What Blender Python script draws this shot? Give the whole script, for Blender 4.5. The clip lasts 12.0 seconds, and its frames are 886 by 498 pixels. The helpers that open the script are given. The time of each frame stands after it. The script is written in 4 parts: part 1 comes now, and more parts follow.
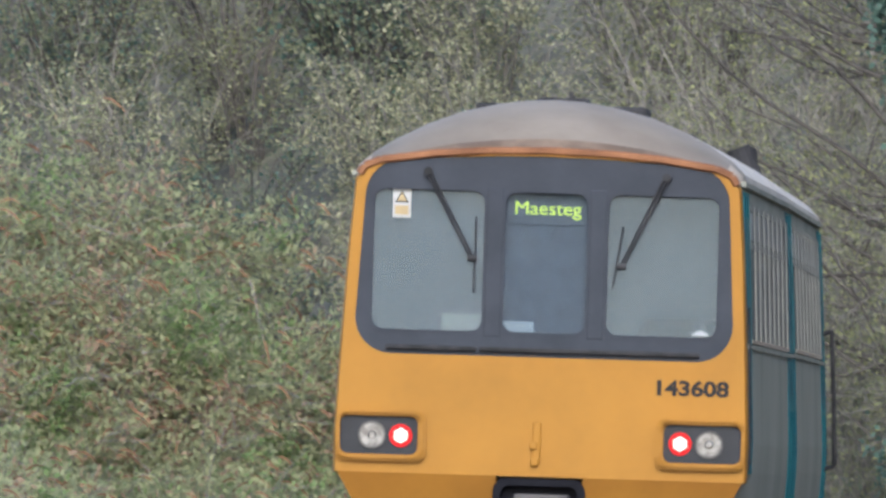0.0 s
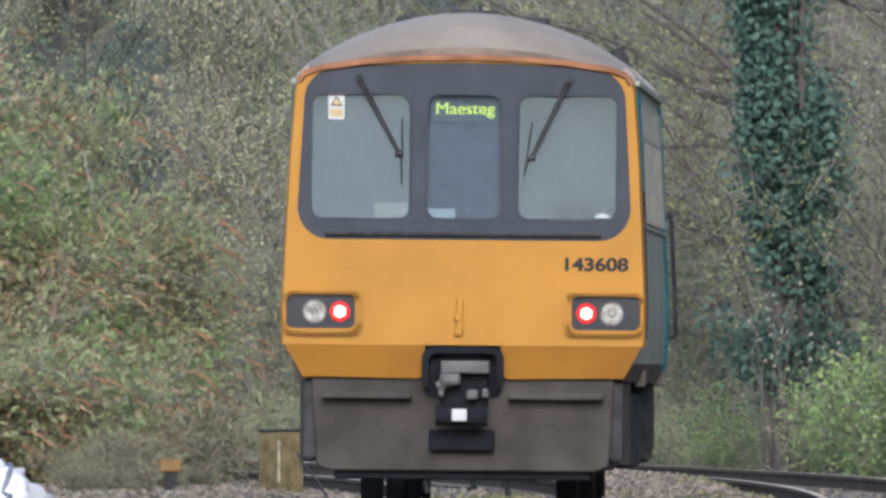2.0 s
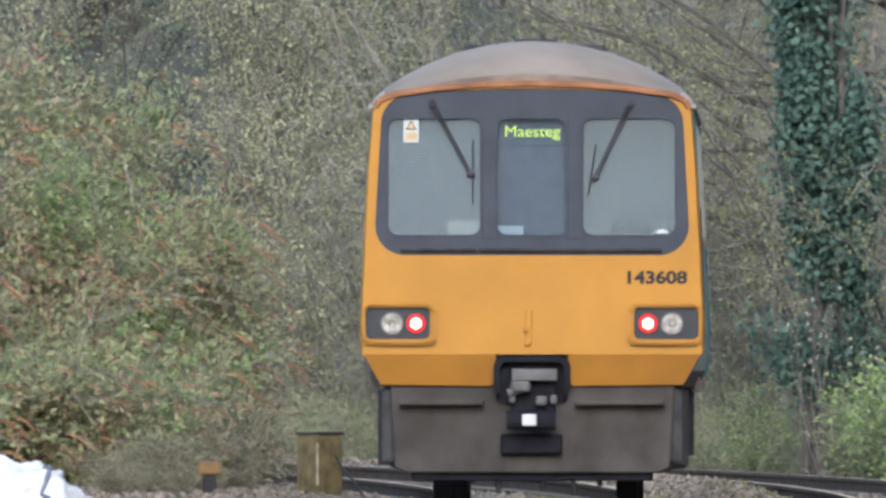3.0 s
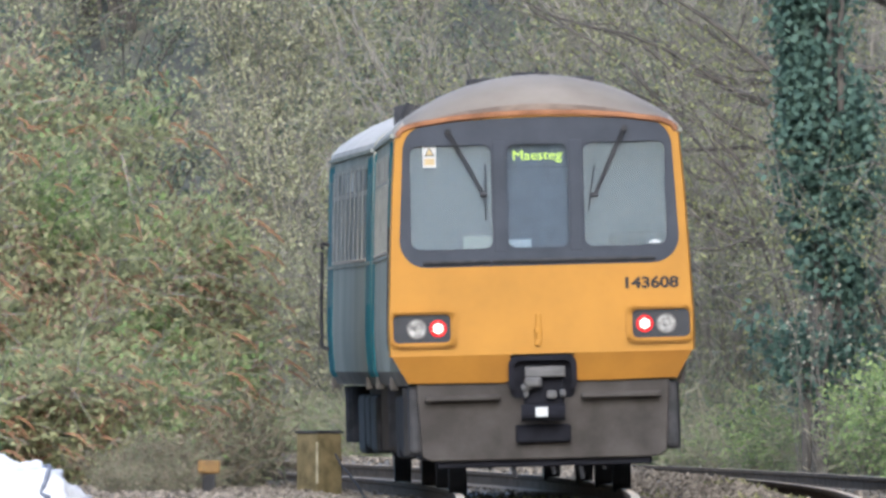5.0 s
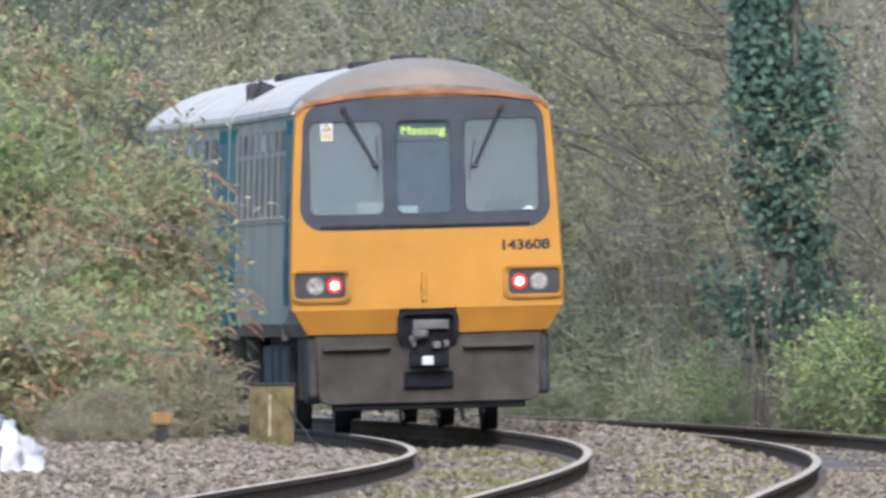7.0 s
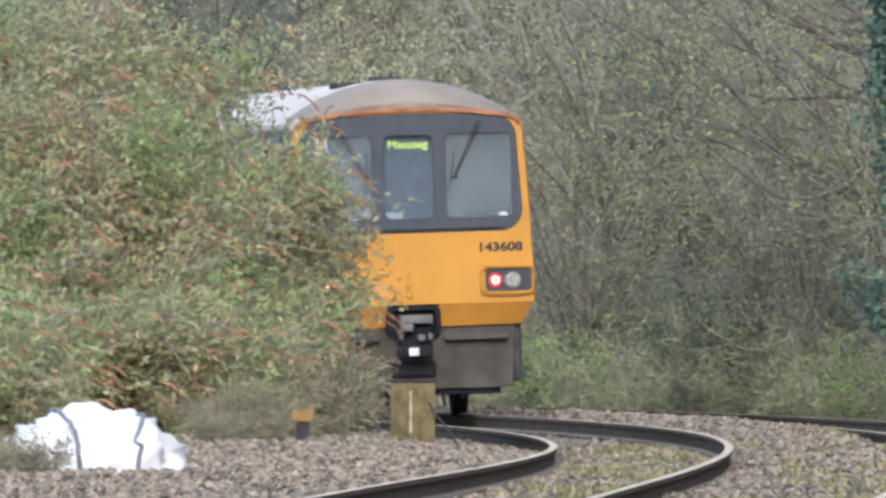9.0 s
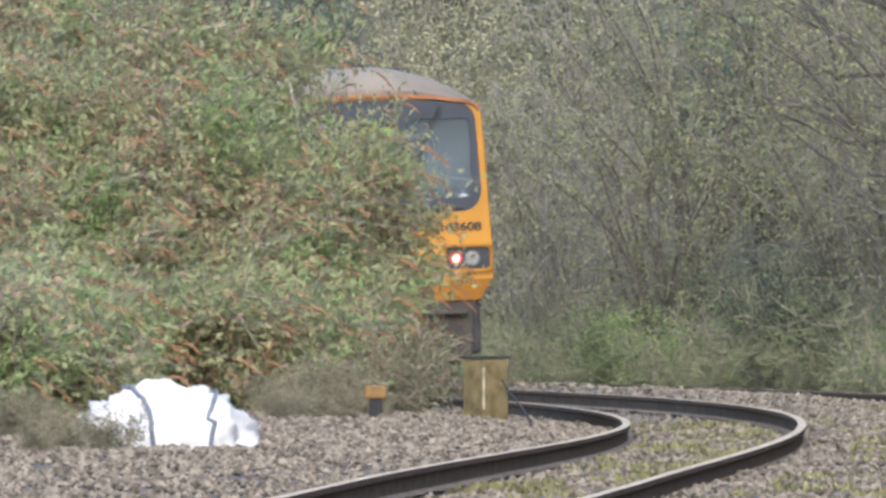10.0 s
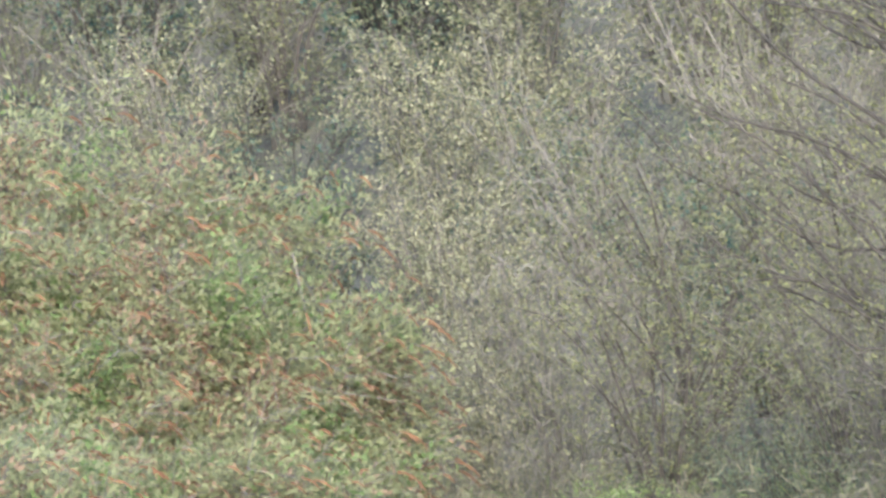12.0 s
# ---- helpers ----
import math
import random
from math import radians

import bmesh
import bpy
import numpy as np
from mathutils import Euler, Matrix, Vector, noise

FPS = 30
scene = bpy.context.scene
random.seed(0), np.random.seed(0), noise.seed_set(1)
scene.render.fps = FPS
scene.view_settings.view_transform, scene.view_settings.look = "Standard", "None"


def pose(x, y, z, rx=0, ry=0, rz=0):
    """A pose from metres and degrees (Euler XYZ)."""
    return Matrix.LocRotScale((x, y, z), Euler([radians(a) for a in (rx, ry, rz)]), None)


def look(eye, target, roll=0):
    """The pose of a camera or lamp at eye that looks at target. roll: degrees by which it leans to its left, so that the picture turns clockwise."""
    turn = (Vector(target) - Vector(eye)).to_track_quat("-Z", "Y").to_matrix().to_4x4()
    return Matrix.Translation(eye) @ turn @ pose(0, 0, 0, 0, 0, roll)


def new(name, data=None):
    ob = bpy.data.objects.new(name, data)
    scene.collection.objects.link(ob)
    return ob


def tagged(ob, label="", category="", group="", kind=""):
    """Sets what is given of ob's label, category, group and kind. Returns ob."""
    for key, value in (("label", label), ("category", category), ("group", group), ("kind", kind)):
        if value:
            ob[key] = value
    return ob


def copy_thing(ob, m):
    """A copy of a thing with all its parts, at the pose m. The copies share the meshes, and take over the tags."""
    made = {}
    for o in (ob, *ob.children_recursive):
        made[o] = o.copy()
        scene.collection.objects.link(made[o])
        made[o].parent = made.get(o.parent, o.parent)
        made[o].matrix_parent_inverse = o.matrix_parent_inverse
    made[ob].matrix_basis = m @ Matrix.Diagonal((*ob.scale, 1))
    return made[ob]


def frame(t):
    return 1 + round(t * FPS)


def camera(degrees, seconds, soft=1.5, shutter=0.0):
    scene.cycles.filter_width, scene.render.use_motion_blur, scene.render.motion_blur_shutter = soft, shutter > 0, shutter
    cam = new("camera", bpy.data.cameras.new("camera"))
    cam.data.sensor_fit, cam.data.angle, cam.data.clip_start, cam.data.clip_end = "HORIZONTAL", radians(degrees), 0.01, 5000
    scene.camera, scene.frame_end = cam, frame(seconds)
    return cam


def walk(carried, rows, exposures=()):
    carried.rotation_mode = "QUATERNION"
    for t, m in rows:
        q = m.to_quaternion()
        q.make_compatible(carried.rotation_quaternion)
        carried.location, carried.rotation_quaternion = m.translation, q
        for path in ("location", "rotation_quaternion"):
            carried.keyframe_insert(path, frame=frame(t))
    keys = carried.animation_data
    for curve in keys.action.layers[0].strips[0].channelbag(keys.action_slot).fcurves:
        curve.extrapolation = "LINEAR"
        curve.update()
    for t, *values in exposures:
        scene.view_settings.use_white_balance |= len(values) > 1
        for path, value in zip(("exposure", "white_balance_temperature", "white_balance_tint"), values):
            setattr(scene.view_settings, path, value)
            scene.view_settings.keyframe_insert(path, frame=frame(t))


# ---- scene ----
# ---- camera: one fixed stand, panned and tilted by hand ----
LENS = 1.8669
EYE = (0.0, 0.0, 1.158)
REACH = 784 / math.tan(radians(LENS / 2))
LEVEL = 205.4
cam = camera(LENS, 12.0, soft=3.0, shutter=0.4)
# seconds, swing to the left, swing upwards (in thousandths of REACH terms), lean in degrees
AIM = [
    (0.0, 211.3, 220.3, -0.12), (0.5, 154.4, 173.0, -0.02), (1.0, 95.1, 100.8, -0.17), (1.2, 51.5, 54.8, -0.00),
    (1.5, -5.9, -7.3, -0.19), (2.0, -84.0, -6.9, -0.19), (2.5, 0.0, 0.0, 0.00), (2.7, -9.6, 2.4, 0.00),
    (4.3, -29.4, -30.3, -0.19), (4.5, -70.8, -20.2, -0.27), (5.0, -15.8, -3.9, -0.13), (5.5, -65.3, -18.2, 0.04),
    (6.0, -148.1, -1.2, 0.03), (6.5, -136.9, 21.3, 0.13), (6.8, -118.6, -77.4, -0.00), (7.0, -97.7, -86.4, 0.23),
    (7.2, -72.8, -38.8, 0.28), (8.8, 116.6, -92.4, -0.06), (9.0, 150.2, -93.9, -0.08), (9.5, 251.7, -20.3, -0.09),
    (9.8, 249.4, -106.5, -0.00), (10.0, 279.5, -135.0, -0.08), (10.5, 335.5, -92.6, 0.01), (11.0, 288.8, 10.0, 0.05),
    (11.1, 282.1, 17.9, 0.13), (11.3, 312.1, 171.5, -0.04), (11.5, 331.6, 197.5, 0.00), (12.0, 286.1, 172.6, -0.04),
]


def aim(sx, sy, lean):
    far = 300.0
    return look(EYE, (-sx / REACH * far, far, EYE[2] + (LEVEL + sy) / REACH * far), lean)


walk(cam, [(t, aim(sx, sy, lean)) for t, sx, sy, lean in AIM],
     exposures=[(0.0, 1.2, 5570, 10), (2.7, 1.28, 5570, 10), (4.3, 1.44, 5570, 10), (7.0, 1.55, 5570, 10), (9.0, 1.51, 5750, 10),
                (11.0, 1.64, 5800, 10), (11.4, 1.88, 5840, 10), (12.0, 1.88, 5840, 10)])

# ---- light: bright overcast with a soft high sun ----
world = bpy.data.worlds.new("sky")
scene.world = world
world.use_nodes = True
wn = world.node_tree
sky = wn.nodes.new("ShaderNodeTexSky")
sky.sky_type, sky.sun_disc = "NISHITA", False
SUN_UP, SUN_ROUND = radians(29), radians(178)
sky.sun_elevation, sky.sun_rotation = SUN_UP, SUN_ROUND
sky.air_density, sky.dust_density = 1.0, 3.0
wn.links.new(sky.outputs[0], wn.nodes["Background"].inputs[0])
wn.nodes["Background"].inputs[1].default_value = 0.15
sun = new("sun", bpy.data.lights.new("sun", "SUN"))
sun.data.energy, sun.data.angle, sun.data.color = 1.3, radians(30), (1.0, 0.985, 0.965)
sun_from = Vector((math.sin(SUN_ROUND) * math.cos(SUN_UP), math.cos(SUN_ROUND) * math.cos(SUN_UP), math.sin(SUN_UP)))
sun.matrix_world = look((0, 220, 60), Vector((0, 220, 60)) - sun_from)


# ---- materials ----
def material(name, colour, rough=0.7, metal=0.0, vary=0.15, scale=8.0, fine=60.0, bump=0.1, island=0.0, other=None,
             coat=0.0, emit=None, through_light=0.0, sheen=0.5):
    m = bpy.data.materials.new(name)
    m.use_nodes = True
    n, l = m.node_tree.nodes, m.node_tree.links
    b = n["Principled BSDF"]
    b.inputs["Roughness"].default_value, b.inputs["Metallic"].default_value = rough, metal
    b.inputs["Coat Weight"].default_value = coat
    b.inputs["Specular IOR Level"].default_value = sheen
    co = n.new("ShaderNodeTexCoord")
    big, small = n.new("ShaderNodeTexNoise"), n.new("ShaderNodeTexNoise")
    big.inputs["Scale"].default_value, small.inputs["Scale"].default_value = scale, fine
    big.inputs["Detail"].default_value, small.inputs["Detail"].default_value = 4, 3
    for t in (big, small):
        l.new(co.outputs["Object"], t.inputs["Vector"])
    mix = n.new("ShaderNodeMix")
    mix.data_type = "RGBA"
    dark = tuple(c * (1 - vary) for c in colour)
    mix.inputs[6].default_value = (*dark, 1)
    mix.inputs[7].default_value = (*(other or tuple(min(1, c * (1 + vary)) for c in colour)), 1)
    ramp = n.new("ShaderNodeMapRange")
    ramp.inputs[1].default_value, ramp.inputs[2].default_value = 0.35, 0.65
    l.new(big.outputs[0], ramp.inputs[0])
    fac = ramp.outputs[0]
    if island:
        geo = n.new("ShaderNodeNewGeometry")
        blend = n.new("ShaderNodeMix")
        blend.inputs[0].default_value = island
        l.new(ramp.outputs[0], blend.inputs[2])
        l.new(geo.outputs["Random Per Island"], blend.inputs[3])
        fac = blend.outputs[0]
    l.new(fac, mix.inputs[0])
    grain = n.new("ShaderNodeMix")
    grain.data_type, grain.blend_type = "RGBA", "MULTIPLY"
    grain.inputs[0].default_value = vary
    l.new(mix.outputs[2], grain.inputs[6])
    l.new(small.outputs[0], grain.inputs[7])
    l.new(grain.outputs[2], b.inputs["Base Color"])
    if bump:
        bm_ = n.new("ShaderNodeBump")
        bm_.inputs["Strength"].default_value, bm_.inputs["Distance"].default_value = bump, 0.01
        l.new(small.outputs[0], bm_.inputs["Height"])
        l.new(bm_.outputs[0], b.inputs["Normal"])
    if emit:
        b.inputs["Emission Color"].default_value, b.inputs["Emission Strength"].default_value = (*emit[0], 1), emit[1]
    if through_light:
        tr = n.new("ShaderNodeBsdfTranslucent")
        l.new(grain.outputs[2], tr.inputs[0])
        add = n.new("ShaderNodeMixShader")
        add.inputs[0].default_value = through_light
        l.new(b.outputs[0], add.inputs[1])
        l.new(tr.outputs[0], add.inputs[2])
        l.new(add.outputs[0], n["Material Output"].inputs[0])
    return m


def glass(name, colour=(0.40, 0.43, 0.45), bend=1.5):
    m = bpy.data.materials.new(name)
    m.use_nodes = True
    n, l = m.node_tree.nodes, m.node_tree.links
    n.clear()
    out, mixs = n.new("ShaderNodeOutputMaterial"), n.new("ShaderNodeMixShader")
    tr, gl, fr = n.new("ShaderNodeBsdfTransparent"), n.new("ShaderNodeBsdfGlossy"), n.new("ShaderNodeFresnel")
    tr.inputs[0].default_value = (*colour, 1)
    gl.inputs["Roughness"].default_value = 0.3
    gl.inputs["Color"].default_value = (0.68, 0.83, 0.97, 1)
    fr.inputs[0].default_value = bend
    l.new(fr.outputs[0], mixs.inputs[0]), l.new(tr.outputs[0], mixs.inputs[1]), l.new(gl.outputs[0], mixs.inputs[2])
    l.new(mixs.outputs[0], out.inputs[0])
    return m


YELLOW = material("yellow_paint", (0.262, 0.122, 0.011), 0.5, vary=0.08, scale=1.5, fine=14, bump=0.02, coat=0.0, sheen=0.2)
ROOF = material("roof_paint", (0.43, 0.395, 0.35), 0.8, vary=0.08, scale=0.8, fine=30, bump=0.03, other=(0.47, 0.435, 0.385), sheen=0.06)
DOME = material("sooty_dome", (0.17, 0.142, 0.112), 0.7, vary=0.12, scale=0.9, fine=24, bump=0.02, other=(0.225, 0.194, 0.158), sheen=0.1)
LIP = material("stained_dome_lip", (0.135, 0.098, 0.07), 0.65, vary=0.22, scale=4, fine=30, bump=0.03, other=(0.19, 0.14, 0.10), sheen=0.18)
# Pale cream: painted highlight on the dome corners, and the trim line.
CORNER = material("corner_highlight_and_trim", (0.36, 0.30, 0.23), 0.7, vary=0.15, scale=6, fine=40, bump=0.02, sheen=0.15)
RUST = material("orange_seam", (0.205, 0.085, 0.036), 0.65, vary=0.28, scale=3, fine=40, other=(0.262, 0.118, 0.052), sheen=0.2)
SIDE = material("grey_green_side", (0.235, 0.236, 0.195), 0.8, vary=0.1, scale=0.6, fine=20, bump=0.02, other=(0.27, 0.268, 0.222), sheen=0.04)
TEAL = material("teal_paint", (0.012, 0.088, 0.112), 0.7, vary=0.2, scale=2, fine=30, bump=0.03, other=(0.02, 0.12, 0.135), sheen=0.06)
TEALGLASS = material("dim_door_glass", (0.02, 0.062, 0.078), 0.5, vary=0.2, scale=2, fine=30, bump=0.0, sheen=0.08)
SOLE = material("dirty_solebar", (0.155, 0.135, 0.112), 0.85, vary=0.25, scale=2, fine=30, sheen=0.05)
SURROUND = material("window_surround", (0.033, 0.037, 0.046), 0.6, vary=0.12, scale=3, fine=40, bump=0.02, sheen=0.12)
RUBBER = material("black_rubber", (0.022, 0.022, 0.024), 0.8, vary=0.2, bump=0.05, sheen=0.18)
SKIRT = material("dark_skirt", (0.038, 0.033, 0.029), 0.85, vary=0.18, scale=3, fine=30, other=(0.053, 0.047, 0.042), sheen=0.15)
STEEL = material("grey_steel", (0.078, 0.075, 0.072), 0.7, metal=0.3, vary=0.3, scale=6, fine=40)
BLACK = material("dark_metal", (0.034, 0.033, 0.034), 0.85, vary=0.3, sheen=0.15)
LAMPBACK = material("lamp_panel", (0.02, 0.021, 0.025), 0.45, vary=0.1, sheen=0.18)
DEEP = material("black_recess", (0.010, 0.010, 0.013), 0.9, vary=0.2, sheen=0.1)
WHITELAMP = material("clear_lamp", (0.17, 0.17, 0.17), 0.3, metal=0.6, vary=0.4, scale=22, fine=70, bump=0.3, coat=0.5)
REDLAMP = material("red_tail_light", (0.25, 0.008, 0.008), 0.6, sheen=0.1, emit=((1.0, 0.02, 0.018), 0.3))
REDCORE = material("tail_light_core", (0.9, 0.5, 0.4), 0.3, emit=((1.0, 0.36, 0.26), 1.15))
LETTER = material("black_lettering", (0.014, 0.013, 0.012), 0.6, sheen=0.18)
LED = material("lit_display", (0.5, 0.6, 0.05), 0.5, emit=((0.70, 0.85, 0.06), 0.40))
STICKER = material("pale_sticker", (0.30, 0.30, 0.29), 0.5, vary=0.05)
AMBER = material("warning_yellow", (0.30, 0.22, 0.10), 0.5, vary=0.1)
POSTPALE = material("pale_window_post", (0.225, 0.22, 0.192), 0.8, vary=0.15, sheen=0.06)
WORN = material("worn_corner", (0.27, 0.24, 0.16), 0.8, vary=0.3, scale=12)
# Darker yellow: shade under the fold is put into the colour, with some dirt.
VALANCEYELLOW = material("shaded_dirty_yellow", (0.215, 0.096, 0.014), 0.55, vary=0.1, scale=1.2, fine=20, bump=0.02, other=(0.25, 0.115, 0.015), sheen=0.2)
FADED = material("faded_yellow", (0.15, 0.082, 0.02), 0.8, vary=0.3)
CREAM = material("cream_card", (0.85, 0.82, 0.72), 0.7, vary=0.05)
CABWALL = material("cab_lining", (0.26, 0.28, 0.285), 0.7, vary=0.1, scale=3)
GANGWAY = material("gangway_panel", (0.083, 0.091, 0.104), 0.6, vary=0.1, sheen=0.18)
SKYPANEL = material("mirrored_sky_panel", (0.23, 0.26, 0.30), 0.6, vary=0.08, scale=2)
CABDARK = material("cab_console", (0.06, 0.065, 0.07), 0.6, vary=0.2)
PANE = glass("window_glass")
PANEMID = glass("gangway_glass", (0.75, 0.79, 0.83), 1.2)
# Matt grey put in for what the side windows reflect.
PANEDIM = material("side_glass_reflection", (0.14, 0.14, 0.122), 0.8, vary=0.2, scale=2, fine=20, bump=0.0, sheen=0.06)
# Varies from dark to pale in patches.
HOPPER = material("hopper_glass", (0.05, 0.054, 0.05), 0.6, vary=0.4, scale=1.1, fine=20, bump=0.0, other=(0.34, 0.34, 0.32), sheen=0.06)

EARTH = material("leaf_litter", (0.125, 0.112, 0.078), 0.95, vary=0.4, scale=2.5, fine=20, bump=0.6, other=(0.155, 0.145, 0.09))
BALLAST = material("ballast_stone", (0.08, 0.066, 0.05), 0.9, vary=0.4, scale=4, fine=60, island=0.9, other=(0.262, 0.222, 0.174), bump=0.3, sheen=0.1)
BALLASTBED = material("ballast_bed", (0.085, 0.07, 0.054), 0.95, vary=0.4, scale=9, fine=40, bump=0.8, other=(0.155, 0.128, 0.102))
RAILSIDE = material("rusty_rail", (0.10, 0.078, 0.06), 0.95, vary=0.3, scale=8, fine=60, sheen=0.02)
# Paler than the web, for the foot's upper faces.
RAILFOOT = material("pale_rail_foot", (0.19, 0.16, 0.13), 0.95, vary=0.3, scale=8, fine=60, sheen=0.02)
# The sunlit highlight on the worn head is put into this pale tan.
RAILTOP = material("worn_highlit_rail_head", (0.42, 0.35, 0.26), 0.85, vary=0.25, sheen=0.04)
MOSS = material("yellow_moss", (0.14, 0.138, 0.055), 0.9, vary=0.4, island=0.7, other=(0.25, 0.235, 0.10), through_light=0.2)
CONCRETE = material("khaki_concrete", (0.10, 0.078, 0.036), 0.85, vary=0.25, scale=7, fine=40, bump=0.3, other=(0.15, 0.12, 0.06), sheen=0.15)
BAG = material("white_sacking", (0.44, 0.44, 0.45), 0.65, vary=0.14, scale=5, fine=40, bump=0.25)
STRAP = material("grey_strap", (0.10, 0.11, 0.14), 0.7)
BARK = material("grey_bark", (0.145, 0.132, 0.108), 0.9, vary=0.35, scale=6, fine=40, bump=0.3)
DARKBARK = material("dark_bark", (0.062, 0.054, 0.044), 0.9, vary=0.35, scale=6, fine=40, bump=0.3)
PALETWIG = material("pale_twig", (0.19, 0.174, 0.15), 0.9, vary=0.3, scale=6, fine=40)


def leafy(name, low, high, rough=0.55, light=0.3):
    return material(name, low, rough, vary=0.25, scale=0.9, fine=8, bump=0.0, island=0.75, other=high, through_light=light, sheen=0.18)


L_BUDD = leafy("buddleia_leaf", (0.40, 0.42, 0.218), (0.52, 0.535, 0.288), light=0.65)
L_BRIGHT = leafy("fresh_leaf", (0.21, 0.305, 0.11), (0.30, 0.395, 0.155), light=0.5)
SEED = leafy("brown_seed_head", (0.165, 0.085, 0.044), (0.255, 0.14, 0.078), 0.9, 0.15)
L_BROWN = leafy("browned_leaf", (0.36, 0.255, 0.165), (0.47, 0.345, 0.23), 0.8, 0.5)
L_IVY = leafy("ivy_leaf", (0.07, 0.125, 0.095), (0.115, 0.18, 0.138), 0.6, 0.35)
L_SAGE = leafy("sallow_leaf", (0.20, 0.208, 0.105), (0.49, 0.475, 0.29))
L_OLIVE = leafy("olive_leaf", (0.165, 0.175, 0.075), (0.335, 0.345, 0.155))
L_DULL = leafy("undergrowth_leaf", (0.115, 0.138, 0.078), (0.27, 0.28, 0.16))
L_BRAMBLE = leafy("bramble_leaf", (0.165, 0.235, 0.085), (0.33, 0.415, 0.155))
L_DRY = leafy("dry_grass", (0.24, 0.215, 0.14), (0.42, 0.38, 0.26), 0.8)
L_STALK = leafy("dead_stalk", (0.125, 0.105, 0.07), (0.255, 0.215, 0.15), 0.85, 0.2)
L_BLOSSOM = leafy("cream_blossom", (0.30, 0.285, 0.2), (0.42, 0.40, 0.31))


# ---- mesh helpers ----
def mesh_of(name, bm, mats, smooth=False):
    me = bpy.data.meshes.new(name)
    bm.normal_update()
    bm.to_mesh(me)
    bm.free()
    for m in mats if isinstance(mats, (list, tuple)) else (mats,):
        me.materials.append(m)
    if smooth:
        me.polygons.foreach_set("use_smooth", [True] * len(me.polygons))
    return me


def part(name, bm, mats, parent=None, label="", smooth=False):
    ob = new(name, bm if isinstance(bm, bpy.types.Mesh) else mesh_of(name, bm, mats, smooth))
    if parent:
        ob.parent = parent
    if label:
        ob["label"] = label
    return ob


def box(bm, x0, x1, y0, y1, z0, z1, bevel=0.0, mat=0):
    r = bmesh.ops.create_cube(bm, size=1.0, matrix=Matrix.Translation(((x0 + x1) / 2, (y0 + y1) / 2, (z0 + z1) / 2))
                              @ Matrix.Diagonal((abs(x1 - x0), abs(y1 - y0), abs(z1 - z0), 1)))
    faces = {f for v in r["verts"] for f in v.link_faces}
    for f in faces:
        f.material_index = mat
    if bevel:
        bmesh.ops.bevel(bm, geom=list({e for f in faces for e in f.edges}), offset=bevel, segments=2, affect="EDGES", profile=0.5)
    return bm


def boxed(*a, bevel=0.01):
    return box(bmesh.new(), *a, bevel=bevel)


def rod(bm, a, b, r, r2=None, sides=8, mat=0):
    a, b = Vector(a), Vector(b)
    d = b - a
    m = Matrix.Translation((a + b) / 2) @ d.to_track_quat("Z", "Y").to_matrix().to_4x4()
    res = bmesh.ops.create_cone(bm, cap_ends=True, segments=sides, radius1=r, radius2=r if r2 is None else r2, depth=d.length, matrix=m)
    for f in {f for v in res["verts"] for f in v.link_faces}:
        f.material_index = mat
    return bm


def rounded(x0, x1, z0, z1, r, steps=6):
    """Outline of a rounded rectangle in x and z, anticlockwise seen from -y."""
    pts = []
    for cx, cz, a in ((x1 - r, z1 - r, 0), (x0 + r, z1 - r, 90), (x0 + r, z0 + r, 180), (x1 - r, z0 + r, 270)):
        for i in range(steps + 1):
            t = radians(a + 90 * i / steps)
            pts.append((cx + r * math.cos(t), cz + r * math.sin(t)))
    return pts


def plate(bm, outline, y0, y1, mat=0, holes=()):
    """A flat plate between y0 (towards the viewer) and y1 with an outline in x and z; a hole is bridged as a ring."""
    n = len(outline)
    front = [bm.verts.new((x, y0, z)) for x, z in outline]
    back = [bm.verts.new((x, y1, z)) for x, z in outline]
    made = [bm.faces.new([front[i], front[(i + 1) % n], back[(i + 1) % n], back[i]]) for i in range(n)]
    made.append(bm.faces.new(front[::-1]))
    made.append(bm.faces.new(back))
    for f in made:
        f.material_index = mat
    bmesh.ops.recalc_face_normals(bm, faces=made)
    return bm


def ring(bm, outer, inner, y0, y1, mat=0):
    """A frame between two outlines of equal length."""
    n = len(outer)
    vs = [[bm.verts.new((x, y, z)) for x, z in o] for o, y in ((outer, y0), (inner, y0), (inner, y1), (outer, y1))]
    made = []
    for k in range(4):
        a, b = vs[k], vs[(k + 1) % 4]
        for i in range(n):
            j = (i + 1) % n
            f = bm.faces.new([a[i], a[j], b[j], b[i]])
            f.material_index = mat
            made.append(f)
    bmesh.ops.recalc_face_normals(bm, faces=made)
    return bm


def tube_mesh(name, paths, mat, sides=4):
    """Tapering tubes along point lists (each a list of (point, radius)), one mesh."""
    V, F = [], []
    for path in paths:
        base = len(V)
        for k, (p, r) in enumerate(path):
            q = path[min(k + 1, len(path) - 1)][0] - path[max(k - 1, 0)][0]
            q = q.normalized() if q.length else Vector((0, 0, 1))
            s = q.cross(Vector((0.3, 0.9, 0.2))).normalized()
            u = q.cross(s)
            for i in range(sides):
                a = 2 * math.pi * i / sides
                V.append(p + (s * math.cos(a) + u * math.sin(a)) * r)
            if k:
                o = base + (k - 1) * sides
                for i in range(sides):
                    j = (i + 1) % sides
                    F.append((o + i, o + j, o + sides + j, o + sides + i))
    me = bpy.data.meshes.new(name)
    me.from_pydata(V, [], F)
    me.materials.append(mat)
    return me


